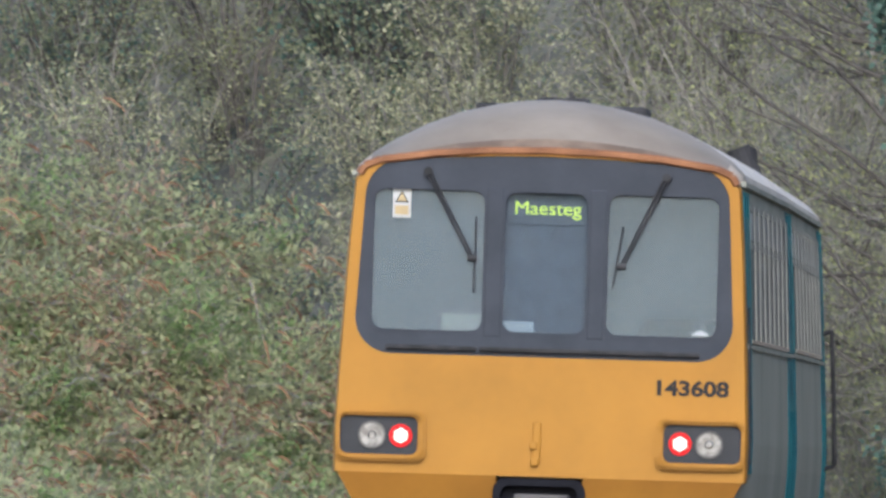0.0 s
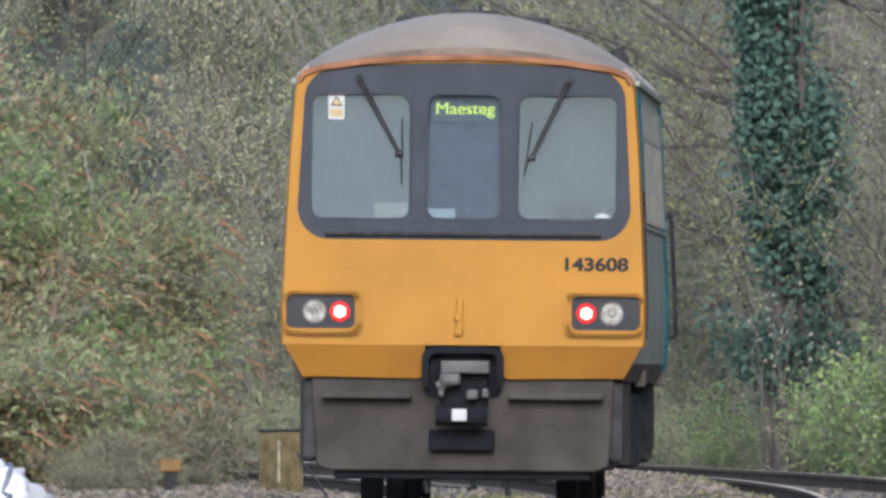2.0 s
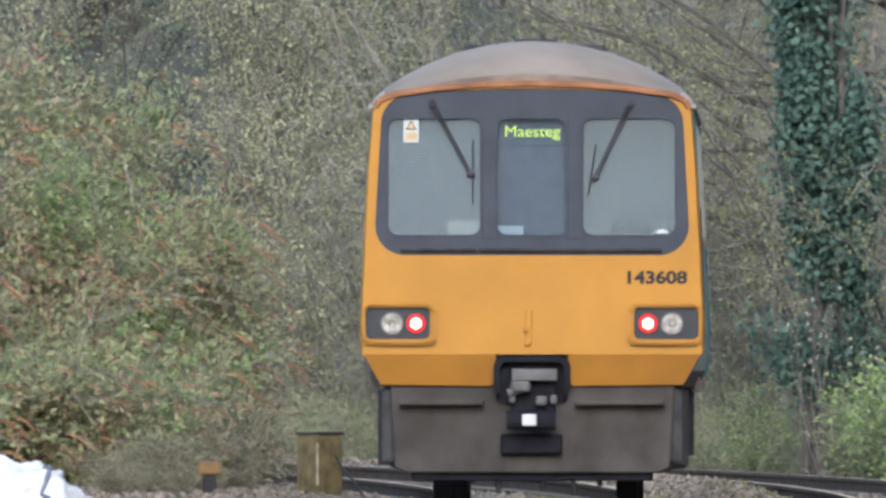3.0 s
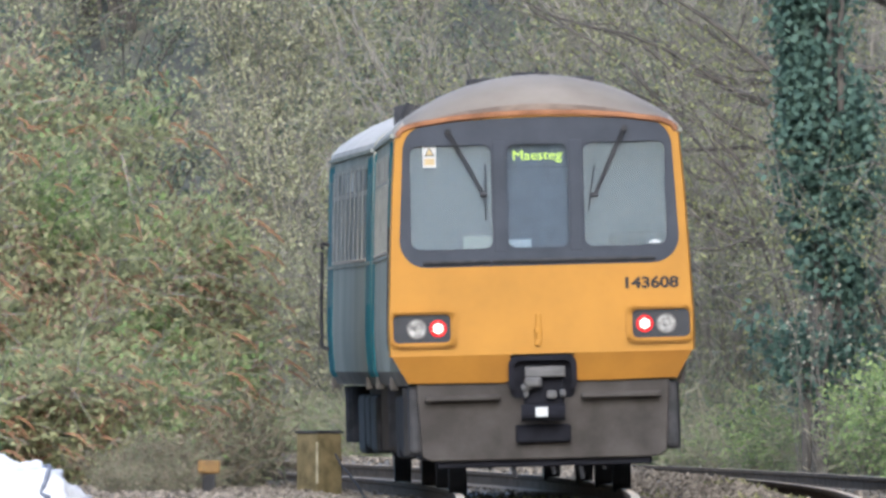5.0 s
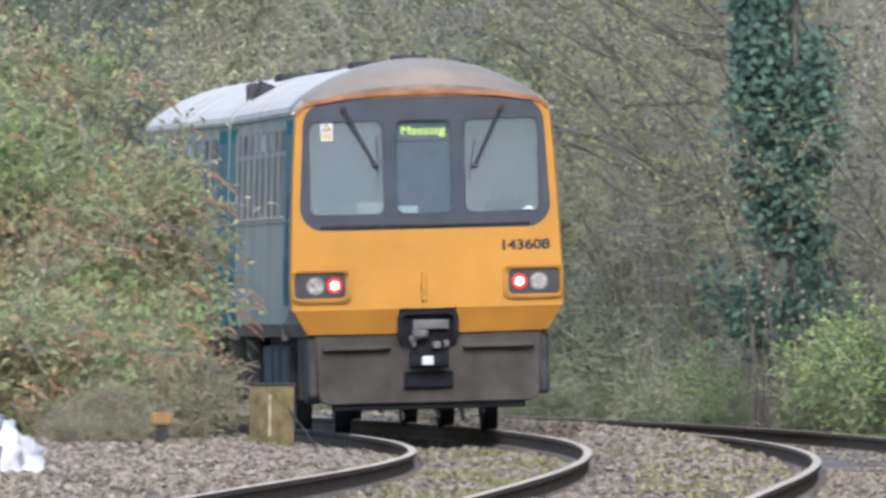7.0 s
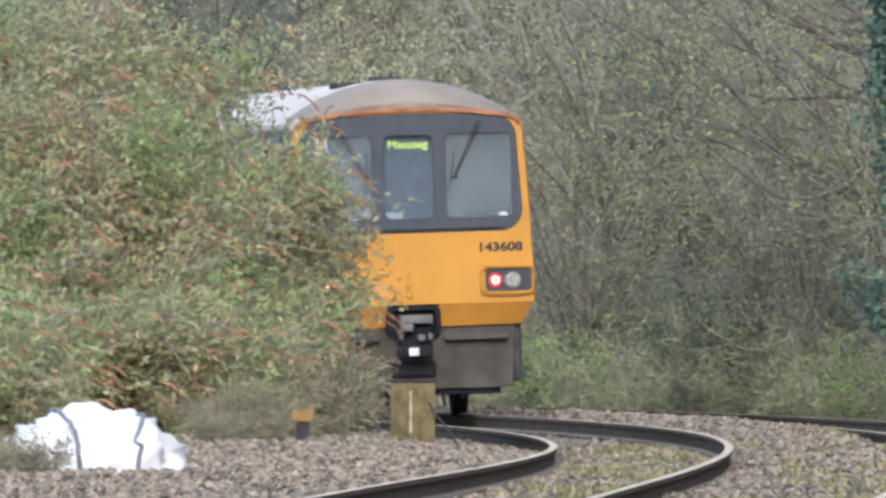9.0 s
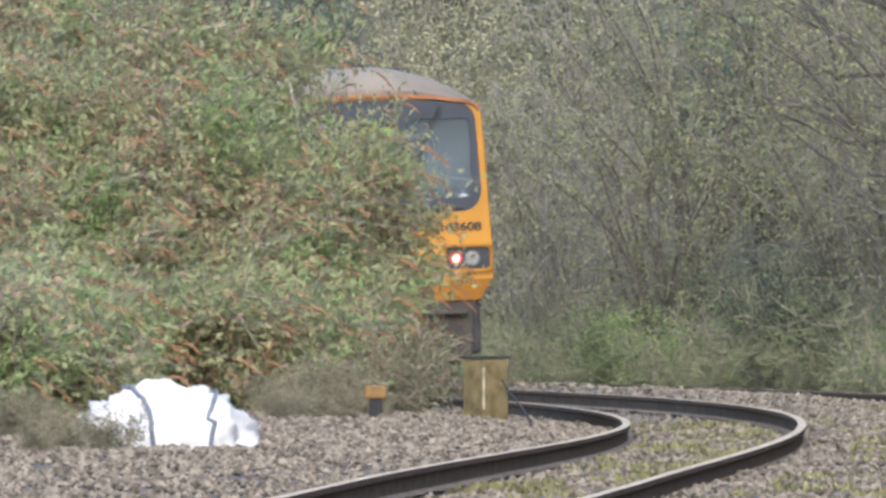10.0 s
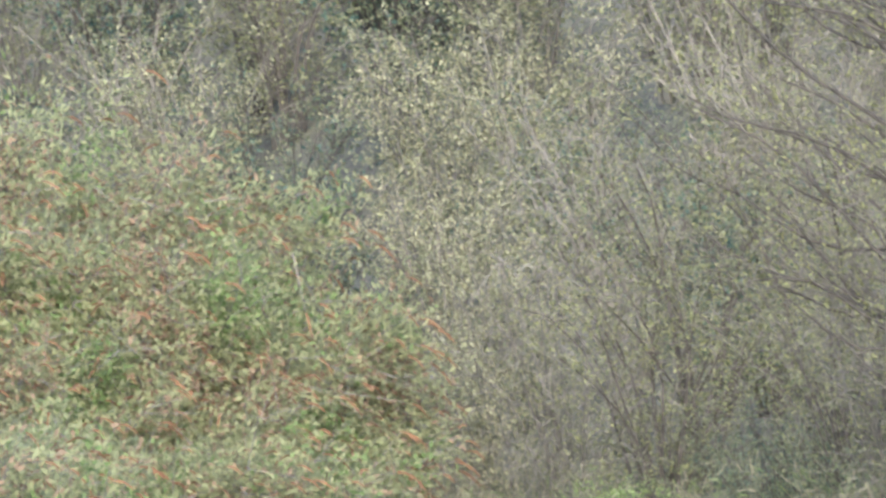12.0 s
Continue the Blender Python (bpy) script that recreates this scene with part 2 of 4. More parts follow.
def leaf_mesh(name, pts, ways, length, width, mats, rng, which=None, curl=0.25):
    """Leaves as folded lozenges: base points, growth directions, lengths and widths as arrays."""
    pts, ways = np.asarray(pts, float), np.asarray(ways, float)
    n = len(pts)
    ways /= np.linalg.norm(ways, axis=1, keepdims=True) + 1e-9
    side = np.cross(ways, rng.normal(size=(n, 3)))
    side /= np.linalg.norm(side, axis=1, keepdims=True) + 1e-9
    up = np.cross(side, ways)
    ln = (length * rng.uniform(0.65, 1.3, n))[:, None]
    wd = (width * rng.uniform(0.7, 1.25, n))[:, None]
    mid = pts + ways * ln * 0.5
    v = np.stack([pts, mid + side * wd / 2 + up * wd * curl, pts + ways * ln - up * ln * curl * 0.4, mid - side * wd / 2 + up * wd * curl], 1)
    me = bpy.data.meshes.new(name)
    idx = np.arange(4 * n).reshape(n, 4)
    me.vertices.add(4 * n), me.loops.add(4 * n), me.polygons.add(n)
    me.vertices.foreach_set("co", v.reshape(-1))
    me.loops.foreach_set("vertex_index", idx.reshape(-1))
    me.polygons.foreach_set("loop_start", np.arange(0, 4 * n, 4))
    for m in mats if isinstance(mats, (list, tuple)) else (mats,):
        me.materials.append(m)
    if which is not None:
        me.polygons.foreach_set("material_index", np.asarray(which, np.int32))
    me.update()
    me.validate()
    return me


# ---- the line of the track: a left-hand bend after a straight ----
def centre(y):
    """Sideways place of the track's middle at the distance y."""
    poly = (0.12189504, -0.43723921, -1.81810369, -0.11979872, 0.974)
    slope = np.polyder(np.array(poly))
    q = (y - 240) / 60
    if y < 172.5:
        e = (172.5 - 240) / 60
        return float(np.polyval(poly, e) + np.polyval(slope, e) * (q - e)) + 0.07 * (min(172.5 - y, 60) / 30) ** 2
    if y > 318:
        e = (318 - 240) / 60
        return float(np.polyval(poly, e) + np.polyval(slope, e) * (q - e)) - 0.00147 * (y - 318) ** 2 / 2
    return float(np.polyval(poly, q))


def cant(y):
    """Cross-level of the track in degrees; positive lowers the right-hand rail."""
    return float(np.interp(y, (142, 165, 180, 195, 210, 220.5, 232.5, 243, 262.5, 277.5), (1.8, 2.6, 2.0, 1.3, 0.5, 0.0, -0.75, -1.3, -1.6, -1.7)))


def on_track(y, u, z=0.0):
    """A point u metres right of the track's middle at the station y, z above the rail heads."""
    return Vector((centre(y) + u, y, z - min(max(u, -0.9), 0.9) * math.tan(radians(cant(y)))))


# ---- ground: one sheet with the cutting's bank on the outside of the bend ----
def ground_height(u, y):
    bank = max(0.0, u - 6.0)
    rise = min(bank * 0.85, 12.0) + max(0.0, min(bank - 14.0, 30)) * 0.06
    left = max(0.0, -u - 4.5)
    lift = min(left * 0.10, 0.5)
    bed = -0.165
    shoulder = 0.13 * min(1.0, max(0.0, (-u - 1.1) / 0.9)) + 0.03 * max(0.0, min(1.0, (-u - 2.2) / 1.5))
    ridge = 0.205 * math.exp(-((u - 1.85) / 0.48) ** 2) * min(1.0, max(0.0, (y - 232) / 22)) * min(1.0, max(0.0, (345 - y) / 15))
    rough = 0.03 * noise.noise(Vector((u * 0.7, y * 0.3, 0.0))) * (1 if abs(u) > 1.2 else 0.4)
    return bed + ridge + rise + lift + shoulder + rough + (0.25 * noise.noise(Vector((u * 0.4, y * 0.2, 3.0))) * min(1, bank / 3))


def ground_x(u, y):
    return centre(min(max(y, 0.0), 495.0)) + u


def build_ground():
    us = [-1500, -400, -100, -40, -20, -12, -9] + [-7.5 + 0.25 * i for i in range(100)] + [18, 20, 24, 30, 45, 80, 200, 500, 1500]
    ys = [-1500, -400, -100, -20, 20, 50, 80] + [105 + 1.5 * i for i in range(241)] + [480, 495, 600, 900, 1500]
    bm = bmesh.new()
    grid = [[bm.verts.new((ground_x(u, y), y, ground_height(u, y))) for u in us] for y in ys]
    for a in range(len(ys) - 1):
        for b in range(len(us) - 1):
            f = bm.faces.new([grid[a][b], grid[a][b + 1], grid[a + 1][b + 1], grid[a + 1][b]])
            mid = (us[b] + us[b + 1]) / 2
            f.material_index = 0 if -5.0 < mid < 5.6 else 1
    g = part("ground", bm, [BALLASTBED, EARTH], smooth=True)
    tagged(g, "stony railway cutting floor with a dark overgrown bank", "ground", kind="structure")


build_ground()


def build_ballast():
    rng = np.random.default_rng(4)
    V, F = [], []
    octa = np.array([(1, 0, 0), (0, 1, 0), (-1, 0, 0), (0, -1, 0), (0, 0, 0.8), (0, 0, -0.6)])
    tri = ((0, 1, 4), (1, 2, 4), (2, 3, 4), (3, 0, 4), (1, 0, 5), (2, 1, 5), (3, 2, 5), (0, 3, 5))
    spots = []
    for lo, hi, y0, y1, count in ((-5.0, -0.8, 130, 262, 24000), (-0.66, 0.66, 130, 262, 4500), (0.8, 2.6, 135, 300, 6500), (3.2, 5.4, 230, 330, 1800), (-3.0, 1.0, 262, 320, 1800), (1.15, 2.5, 232, 330, 6500), (2.74, 4.07, 140, 235, 4500)):
        spots += list(zip(rng.uniform(lo, hi, count), rng.uniform(y0, y1, count)))
    for u, y in spots:
        r = rng.uniform(0.017, 0.04) * (1.5 if rng.random() < 0.04 else 1)
        a = rng.uniform(0, 6.3)
        p = octa * rng.uniform(0.6, 1.2, (6, 3)) * r
        q = p.copy()
        q[:, 0], q[:, 1] = p[:, 0] * math.cos(a) - p[:, 1] * math.sin(a), p[:, 0] * math.sin(a) + p[:, 1] * math.cos(a)
        b = len(V)
        V.extend((q + (ground_x(u, y), y, ground_height(u, y) + r * 0.35)).tolist())
        F.extend([(i + b, j + b, k + b) for i, j, k in tri])
    me = bpy.data.meshes.new("ballast")
    me.from_pydata(V, [], F)
    me.materials.append(BALLAST)
    tagged(new("ballast", me), "pale grey-brown crushed stone ballast round the rails", "ballast", kind="stuff")


build_ballast()

# ---- rails ----
RAIL_HEAD = [(-0.036, 0.0), (0.036, 0.0), (0.036, -0.035), (0.012, -0.05), (-0.012, -0.05), (-0.036, -0.035)]
RAIL_FOOT = [(-0.012, -0.046), (0.012, -0.046), (0.012, -0.135), (0.07, -0.155), (-0.07, -0.155), (-0.012, -0.135)]


def sweep(section_, offset, y0, y1, lit=(0,)):
    bm = bmesh.new()
    rows = []
    y = y0
    while y <= y1:
        z = -offset * math.tan(radians(cant(y))) if abs(offset) < 1 else 0.0
        rows.append([bm.verts.new((centre(y) + offset + x, y, z + h)) for x, h in section_])
        y += 1.5
    n = len(section_)
    for a, b in zip(rows, rows[1:]):
        for i in range(n):
            f = bm.faces.new([a[i], a[(i + 1) % n], b[(i + 1) % n], b[i]])
            f.material_index = 1 if i in lit else 0
    bmesh.ops.recalc_face_normals(bm, faces=bm.faces[:])
    return bm


def build_rail(offset, y0, y1, label):
    r = tagged(new("rail"), label, "rail", group="running rails")
    part("head", sweep(RAIL_HEAD, offset, y0, y1), [RAILSIDE, RAILTOP], r, "worn running surface, its highlight coloured pale tan")
    part("web", sweep(RAIL_FOOT, offset, y0, y1, (2, 4)), [RAILSIDE, RAILFOOT], r)


for off in (-0.7535, 0.7535):
    build_rail(off, -60, 450, "rusty steel running rail with a polished head, bending away")
for off in (2.65, 4.155):
    build_rail(off, 90, 450, "rusty steel rail of the second track beside the bank")

# ---- the train ----
SIDES = [(1.275, 0.98), (1.335, 1.11), (1.349, 1.30), (1.353, 1.50), (1.33, 2.1), (1.302, 2.7), (1.275, 3.20)]
ARC = [(1.265, 3.28), (1.18, 3.365), (1.03, 3.462), (0.85, 3.557), (0.62, 3.645), (0.38, 3.703), (0.18, 3.732), (0.0, 3.74)]


def section(inset=0.0, crest=3.74, low=0.98):
    """The body's cross-section, right side up to the crest and down the left."""
    k = (crest - 3.20) / 0.54
    right = [(max(0.0, x - inset), max(z, low)) for x, z in SIDES] + [(max(0.0, x - inset * (x / 1.27)), 3.20 + (z - 3.20) * k) for x, z in ARC]
    return right + [(-x, z) for x, z in right[-2::-1]]


def loft(bm, stations, mat=0):
    rows = [[bm.verts.new((x, y, z)) for x, z in sec] for y, sec in stations]
    made = []
    for a, b in zip(rows, rows[1:]):
        for i in range(len(a) - 1):
            f = bm.faces.new([a[i], a[i + 1], b[i + 1], b[i]])
            f.material_index = mat
            made.append(f)
    bmesh.ops.recalc_face_normals(bm, faces=made)
    return rows


def by_rays(poly, angles, mid):
    """The points where rays at the given angles from mid leave a closed outline."""
    out = []
    for a in angles:
        d = (math.cos(a), math.sin(a))
        best = None
        for i in range(len(poly)):
            (x0, z0), (x1, z1) = poly[i], poly[(i + 1) % len(poly)]
            ex, ez, px, pz = x1 - x0, z1 - z0, x0 - mid[0], z0 - mid[1]
            den = d[0] * ez - d[1] * ex
            if abs(den) < 1e-9:
                continue
            s, q = (px * ez - pz * ex) / den, (px * d[1] - pz * d[0]) / den
            if s > 0 and -1e-6 <= q <= 1 + 1e-6 and (best is None or s > best):
                best = s
        out.append((mid[0] + d[0] * best, mid[1] + d[1] * best))
    return out


def arched(x0t, x0b, z0, z1, r, arch):
    """The windscreen surround: narrower above, rounded corners, arched top."""
    pts = []
    for sx, cz, a, xx in ((1, z1 - r, 0, x0t), (-1, z1 - r, 90, x0t), (-1, z0 + r, 180, x0b), (1, z0 + r, 270, x0b)):
        for i in range(9):
            t = radians(a + 90 * i / 8)
            pts.append((sx * (xx - r) + r * math.cos(t), cz + r * math.sin(t)))
        if a == 0:
            pts += [(xx * q, z1 + arch * (1 - (q / 0.8) ** 2)) for q in (0.6, 0.3, 0.0, -0.3, -0.6)]
    return pts


LENGTH, AXLES = 15.30, (3.2, 12.1)


def lettering(text, size, x, y, z, mat, parent, name, label, width=None, bold=0.0):
    cu = bpy.data.curves.new(name, "FONT")
    cu.body, cu.size, cu.align_x, cu.align_y, cu.extrude, cu.offset = text, size, "CENTER", "CENTER", 0.002, bold
    tmp = new(name + "_curve", cu)
    bpy.context.view_layer.update()
    me = bpy.data.meshes.new_from_object(tmp.evaluated_get(bpy.context.evaluated_depsgraph_get()))
    bpy.data.objects.remove(tmp)
    me.materials.clear()
    me.materials.append(mat)
    ob = new(name, me)
    xs = [v.co.x for v in me.vertices]
    k = width / (max(xs) - min(xs)) if width else 1
    me.transform(Matrix.Diagonal((k, 1, 1, 1)))
    ob.parent = parent
    ob.matrix_local = pose(x, y, z, 90, 0, 0)
    ob["label"] = label
    return ob


PANE_TILT = 1.6


def build_cab(car):
    """The yellow driving end, facing -y at y = 0."""
    mid = (0.0, 2.55)
    surround_out = arched(1.20, 1.245, 2.025, 3.305, 0.24, 0.045)
    face = [(1.345, 1.24), (1.35, 1.50), (1.324, 2.1), (1.293, 2.7), (1.258, 3.16), (1.21, 3.24), (1.1, 3.285), (0.75, 3.335), (0.4, 3.362), (0.0, 3.372)]
    face_out = face + [(-x, z) for x, z in face[-2::-1]]
    angles = sorted({round(math.atan2(z - mid[1], x - mid[0]), 4) for x, z in face_out + surround_out} | {round(-math.pi + i * math.pi / 40, 4) for i in range(80)})
    angles = [a for i, a in enumerate(angles) if i == 0 or a - angles[i - 1] > 0.004]
    outer, inner = by_rays(face_out, angles, mid), by_rays(surround_out, angles, mid)
    bm = bmesh.new()
    ring(bm, outer, inner, 0.0, 0.06)
    # rounded return from the face to the sides
    n = len(outer)
    grown = [[(x * k + 0, z if z < 3.1 else z + (z - 3.1) * 0.25 * (k - 1) * 40) for x, z in outer] for k in (1.0, 1.009, 1.014)]
    rows = [[bm.verts.new((x, y, z)) for x, z in g] for g, y in zip(grown, (0.0, 0.03, 0.09))]
    for a, b in zip(rows, rows[1:]):
        for i in range(n):
            j = (i + 1) % n
            if (outer[i][1] + outer[j][1]) / 2 < 3.2:
                bm.faces.new([a[i], a[j], b[j], b[i]])
    bmesh.ops.recalc_face_normals(bm, faces=bm.faces[:])
    part("cab_front", bm, YELLOW, car, "bright yellow warning end panel")
    for s in (-1, 1):
        bm = bmesh.new()
        pts = [(0.285, 1.24), (0.285, 1.02), (0.33, 0.99), (1.20, 1.0), (1.335, 1.24)]
        f = [bm.verts.new((s * x, (1.24 - z) * 0.35, z)) for x, z in pts]
        b = [bm.verts.new((s * x, 0.30, z)) for x, z in pts]
        bm.faces.new(f)
        for i in range(5):
            bm.faces.new([f[i], f[(i + 1) % 5], b[(i + 1) % 5], b[i]])
        bm.faces.new(b)
        bmesh.ops.recalc_face_normals(bm, faces=bm.faces[:])
        part("lower_panel", bm, VALANCEYELLOW, car, "yellow valance below the fold, coloured darker for shade and grime")
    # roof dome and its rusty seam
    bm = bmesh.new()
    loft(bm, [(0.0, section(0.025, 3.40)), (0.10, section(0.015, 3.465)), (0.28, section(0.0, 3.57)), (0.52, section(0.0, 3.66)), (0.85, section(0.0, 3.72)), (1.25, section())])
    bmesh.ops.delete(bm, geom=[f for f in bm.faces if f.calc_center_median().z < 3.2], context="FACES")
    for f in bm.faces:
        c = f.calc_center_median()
        # the bright highlight on both corners is put into the colour
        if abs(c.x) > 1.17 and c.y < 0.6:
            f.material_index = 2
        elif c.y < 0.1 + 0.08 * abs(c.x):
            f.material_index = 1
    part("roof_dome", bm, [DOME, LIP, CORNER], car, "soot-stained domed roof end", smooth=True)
    bm = bmesh.new()
    top = [(x, z) for x, z in outer if z > 3.17]
    top.sort()
    for (xa, za), (xb, zb) in zip(top, top[1:]):
        rod(bm, (xa, 0.0, za + 0.014), (xb, 0.0, zb + 0.014), 0.027, sides=6)
    part("seam", bm, RUST, car, "rust-orange seam under the dome")
    # windscreen
    glassbox = rounded(-1.15, 1.145, 2.175, 3.12, 0.09)
    a2 = sorted({round(math.atan2(z - 2.65, x), 4) for x, z in surround_out + glassbox} | {round(-math.pi + i * math.pi / 30, 4) for i in range(60)})
    a2 = [a for i, a in enumerate(a2) if i == 0 or a - a2[i - 1] > 0.004]
    bm = bmesh.new()
    ring(bm, by_rays(surround_out, a2, (0, 2.65)), by_rays(glassbox, a2, (0, 2.65)), 0.012, 0.07)
    surround = part("windscreen_surround", bm, SURROUND, car, "matt dark grey surround")
    for x0, x1 in ((-0.40, -0.285), (0.28, 0.395)):
        part("mullion", boxed(x0, x1, 0.008, 0.07, 2.15, 3.14), SURROUND, surround)
    for x0, x1, glazing in ((-1.15, -0.40, PANE), (-0.285, 0.28, PANEMID), (0.395, 1.145, PANE)):
        pane = part("pane", boxed(x0 - 0.01, x1 + 0.01, -0.004, 0.004, -0.4825, 0.4825, bevel=0), glazing, surround)
        pane.matrix_local = pose(0, 0.046, 2.6475, -PANE_TILT, 0, 0)
        pane.visible_shadow = False
        bm = bmesh.new()
        ring(bm, rounded(x0 - 0.004, x1 + 0.004, 2.171, 3.124, 0.004), rounded(x0 + 0.012, x1 - 0.012, 2.187, 3.108, 0.08), 0.006, 0.03)
        part("glazing_seal", bm, SURROUND, surround)
    for x0, x1 in ((-1.04, -0.44), (-0.42, 1.03)):
        part("wiper_ledge", boxed(x0, x1, -0.025, 0.03, 2.055, 2.085, bevel=0.008), BLACK, surround)
    for piv, elbow, b0, b1 in (((-0.79, 3.23), (-0.485, 2.665), (-0.465, 2.94), (-0.47, 2.44)), ((0.78, 3.23), (0.50, 2.64), (0.505, 2.90), (0.445, 2.50))):
        bm = bmesh.new()
        for off in (-0.014, 0.014):
            rod(bm, (piv[0] + off, -0.03, piv[1]), (elbow[0] + off * 0.7, -0.035, elbow[1]), 0.0075, sides=6)
        rod(bm, (piv[0], 0.01, piv[1]), (piv[0], -0.045, piv[1]), 0.03, sides=10)
        rod(bm, (elbow[0] - 0.03, -0.035, elbow[1]), (elbow[0] + 0.03, -0.035, elbow[1]), 0.02, sides=8)
        wiper = part("wiper", bm, BLACK, car, "black twin-arm windscreen wiper")
        bm = bmesh.new()
        rod(bm, (b0[0], -0.02, b0[1]), (b1[0], -0.02, b1[1]), 0.007, sides=6)
        part("blade", bm, RUBBER, wiper)
    # behind the glass
    cab = part("cab_partition", boxed(-1.22, 1.2, 0.80, 0.84, 1.4, 3.25, bevel=0), CABWALL, car, "pale cab back wall")
    part("cab_floor", boxed(-1.26, 1.26, 0.1, 0.8, 1.35, 1.42, bevel=0), CABDARK, car)
    # Added panels: their pale colour stands for sky mirrored in the outer panes.
    part("sky_panel_left", boxed(-1.2, -0.345, 0.22, 0.235, 2.0, 3.25, bevel=0), SKYPANEL, car, "pale blue-grey panel added for the sky mirrored in the glass")
    part("sky_panel_right", boxed(0.34, 1.2, 0.48, 0.495, 2.0, 3.25, bevel=0), CABWALL, car, "pale grey panel added for the sky mirrored in the right-hand pane")
    # The console also stands for the dark hill mirrored low in this pane.
    part("driver_desk", boxed(0.62, 1.18, 0.16, 0.46, 2.0, 2.31, bevel=0.07), CABDARK, car, "dark console, also standing for a hill mirrored in the glass")
    part("gangway_blind", boxed(-0.34, 0.335, 0.125, 0.16, 2.0, 3.25, bevel=0), GANGWAY, car, "dark panel behind the middle pane")
    part("desk_card", boxed(-0.67, -0.42, 0.075, 0.085, 2.19, 2.30, bevel=0), CREAM, car, "cream card leaning in the window")
    part("desk_card", boxed(-0.28, -0.07, 0.075, 0.085, 2.19, 2.26, bevel=0), CABWALL, car)
    cone = bmesh.new()
    rod(cone, (1.03, 0.1, 2.2), (1.03, 0.1, 2.235), 0.09, 0.07, 10)
    rod(cone, (1.03, 0.1, 2.235), (1.03, 0.1, 2.28), 0.035, 0.025, 8)
    part("cab_ornament", cone, STICKER, car, "small white object on the desk")
    box_ = part("destination_box", boxed(-0.27, 0.27, 0.108, 0.12, 2.90, 3.10, bevel=0.004), GANGWAY, car, "destination display")
    lettering("Maesteg", 0.125, 0.0, 0.098, 3.005, LED, car, "destination_text", "lit yellow-green lettering reading Maesteg", width=0.435, bold=0.0)
    st = part("warning_sticker", boxed(-1.02, -0.90, 0.034, 0.041, 2.92, 3.12, bevel=0), STICKER, car, "white sticker with a yellow warning triangle")
    bm = bmesh.new()
    plate(bm, [(-1.005, 3.02), (-0.915, 3.02), (-0.96, 3.10)], 0.030, 0.033)
    part("triangle", bm, LETTER, st)
    bm = bmesh.new()
    plate(bm, [(-0.99, 3.03), (-0.93, 3.03), (-0.96, 3.085)], 0.026, 0.029)
    part("triangle_fill", bm, AMBER, st)
    part("sticker_band", boxed(-1.005, -0.915, 0.028, 0.032, 2.94, 3.0, bevel=0), AMBER, st)
    lettering("143608", 0.135, 0.98, -0.003, 1.845, LETTER, car, "fleet_number", "black fleet number on the yellow end", width=0.475, bold=0.005)
    # lamp clusters
    for s in (-1, 1):
        c = s * 1.06
        bm = bmesh.new()
        ring(bm, rounded(c - 0.305, c + 0.285, 1.315, 1.655, 0.07) if s > 0 else rounded(c - 0.285, c + 0.305, 1.315, 1.655, 0.07),
             rounded(c - 0.255, c + 0.265, 1.355, 1.615, 0.05) if s > 0 else rounded(c - 0.265, c + 0.255, 1.355, 1.615, 0.05), -0.06, 0.02)
        bmesh.ops.bevel(bm, geom=[e for e in bm.edges if abs(e.verts[0].co.y + 0.06) < 1e-5 and abs(e.verts[1].co.y + 0.06) < 1e-5], offset=0.018, segments=2, affect="EDGES")
        cl = part("lamp_bezel", bm, YELLOW, car, "yellow moulded lamp surround")
        bm = bmesh.new()
        plate(bm, rounded(c - 0.25, c + 0.26, 1.36, 1.61, 0.05) if s > 0 else rounded(c - 0.26, c + 0.25, 1.36, 1.61, 0.05), -0.004, 0.02)
        part("lamp_panel", bm, LAMPBACK, cl, "black lamp panel")
        for lx, mat, nm, lab in ((1.11, WHITELAMP, "headlight", "clear round headlight, unlit"), (0.92, REDLAMP, "tail_light", "glowing red tail light")):
            bm = bmesh.new()
            rod(bm, (s * lx, 0.0, 1.485), (s * lx, -0.018, 1.485), 0.088 if nm == "headlight" else 0.076, sides=20)
            lamp = part(nm, bm, mat, cl, lab)
            bm = bmesh.new()
            if nm == "headlight":
                ring(bm, [(s * lx + 0.092 * math.cos(a * 0.3142), 1.485 + 0.092 * math.sin(a * 0.3142)) for a in range(20)],
                     [(s * lx + 0.078 * math.cos(a * 0.3142), 1.485 + 0.078 * math.sin(a * 0.3142)) for a in range(20)], -0.026, 0.0)
                part("lamp_rim", bm, STEEL, cl)
                bm = bmesh.new()
                rod(bm, (s * lx, -0.018, 1.485), (s * lx, -0.026, 1.485), 0.03, 0.02, sides=10)
                part("bulb", bm, WHITELAMP, cl)
            else:
                rod(bm, (s * lx, -0.018, 1.485), (s * lx, -0.024, 1.485), 0.05, sides=6)
                part("lamp_core", bm, REDCORE, cl)
    bm = bmesh.new()
    box(bm, -0.05, 0.0, -0.03, 0.01, 1.33, 1.60, 0.008)
    box(bm, -0.065, -0.02, -0.045, 0.01, 1.42, 1.47, 0.008)
    box(bm, -0.06, -0.01, -0.04, 0.01, 1.31, 1.36, 0.008)
    part("lamp_bracket", bm, YELLOW, car, "yellow bracket on the end panel")
    # coupler and buffer beam
    bm = bmesh.new()
    plate(bm, rounded(-0.285, 0.285, 0.85, 1.235, 0.05), 0.10, 0.4)
    pocket = part("coupler_pocket", bm, DEEP, car, "black recess round the coupler")
    bm = bmesh.new()
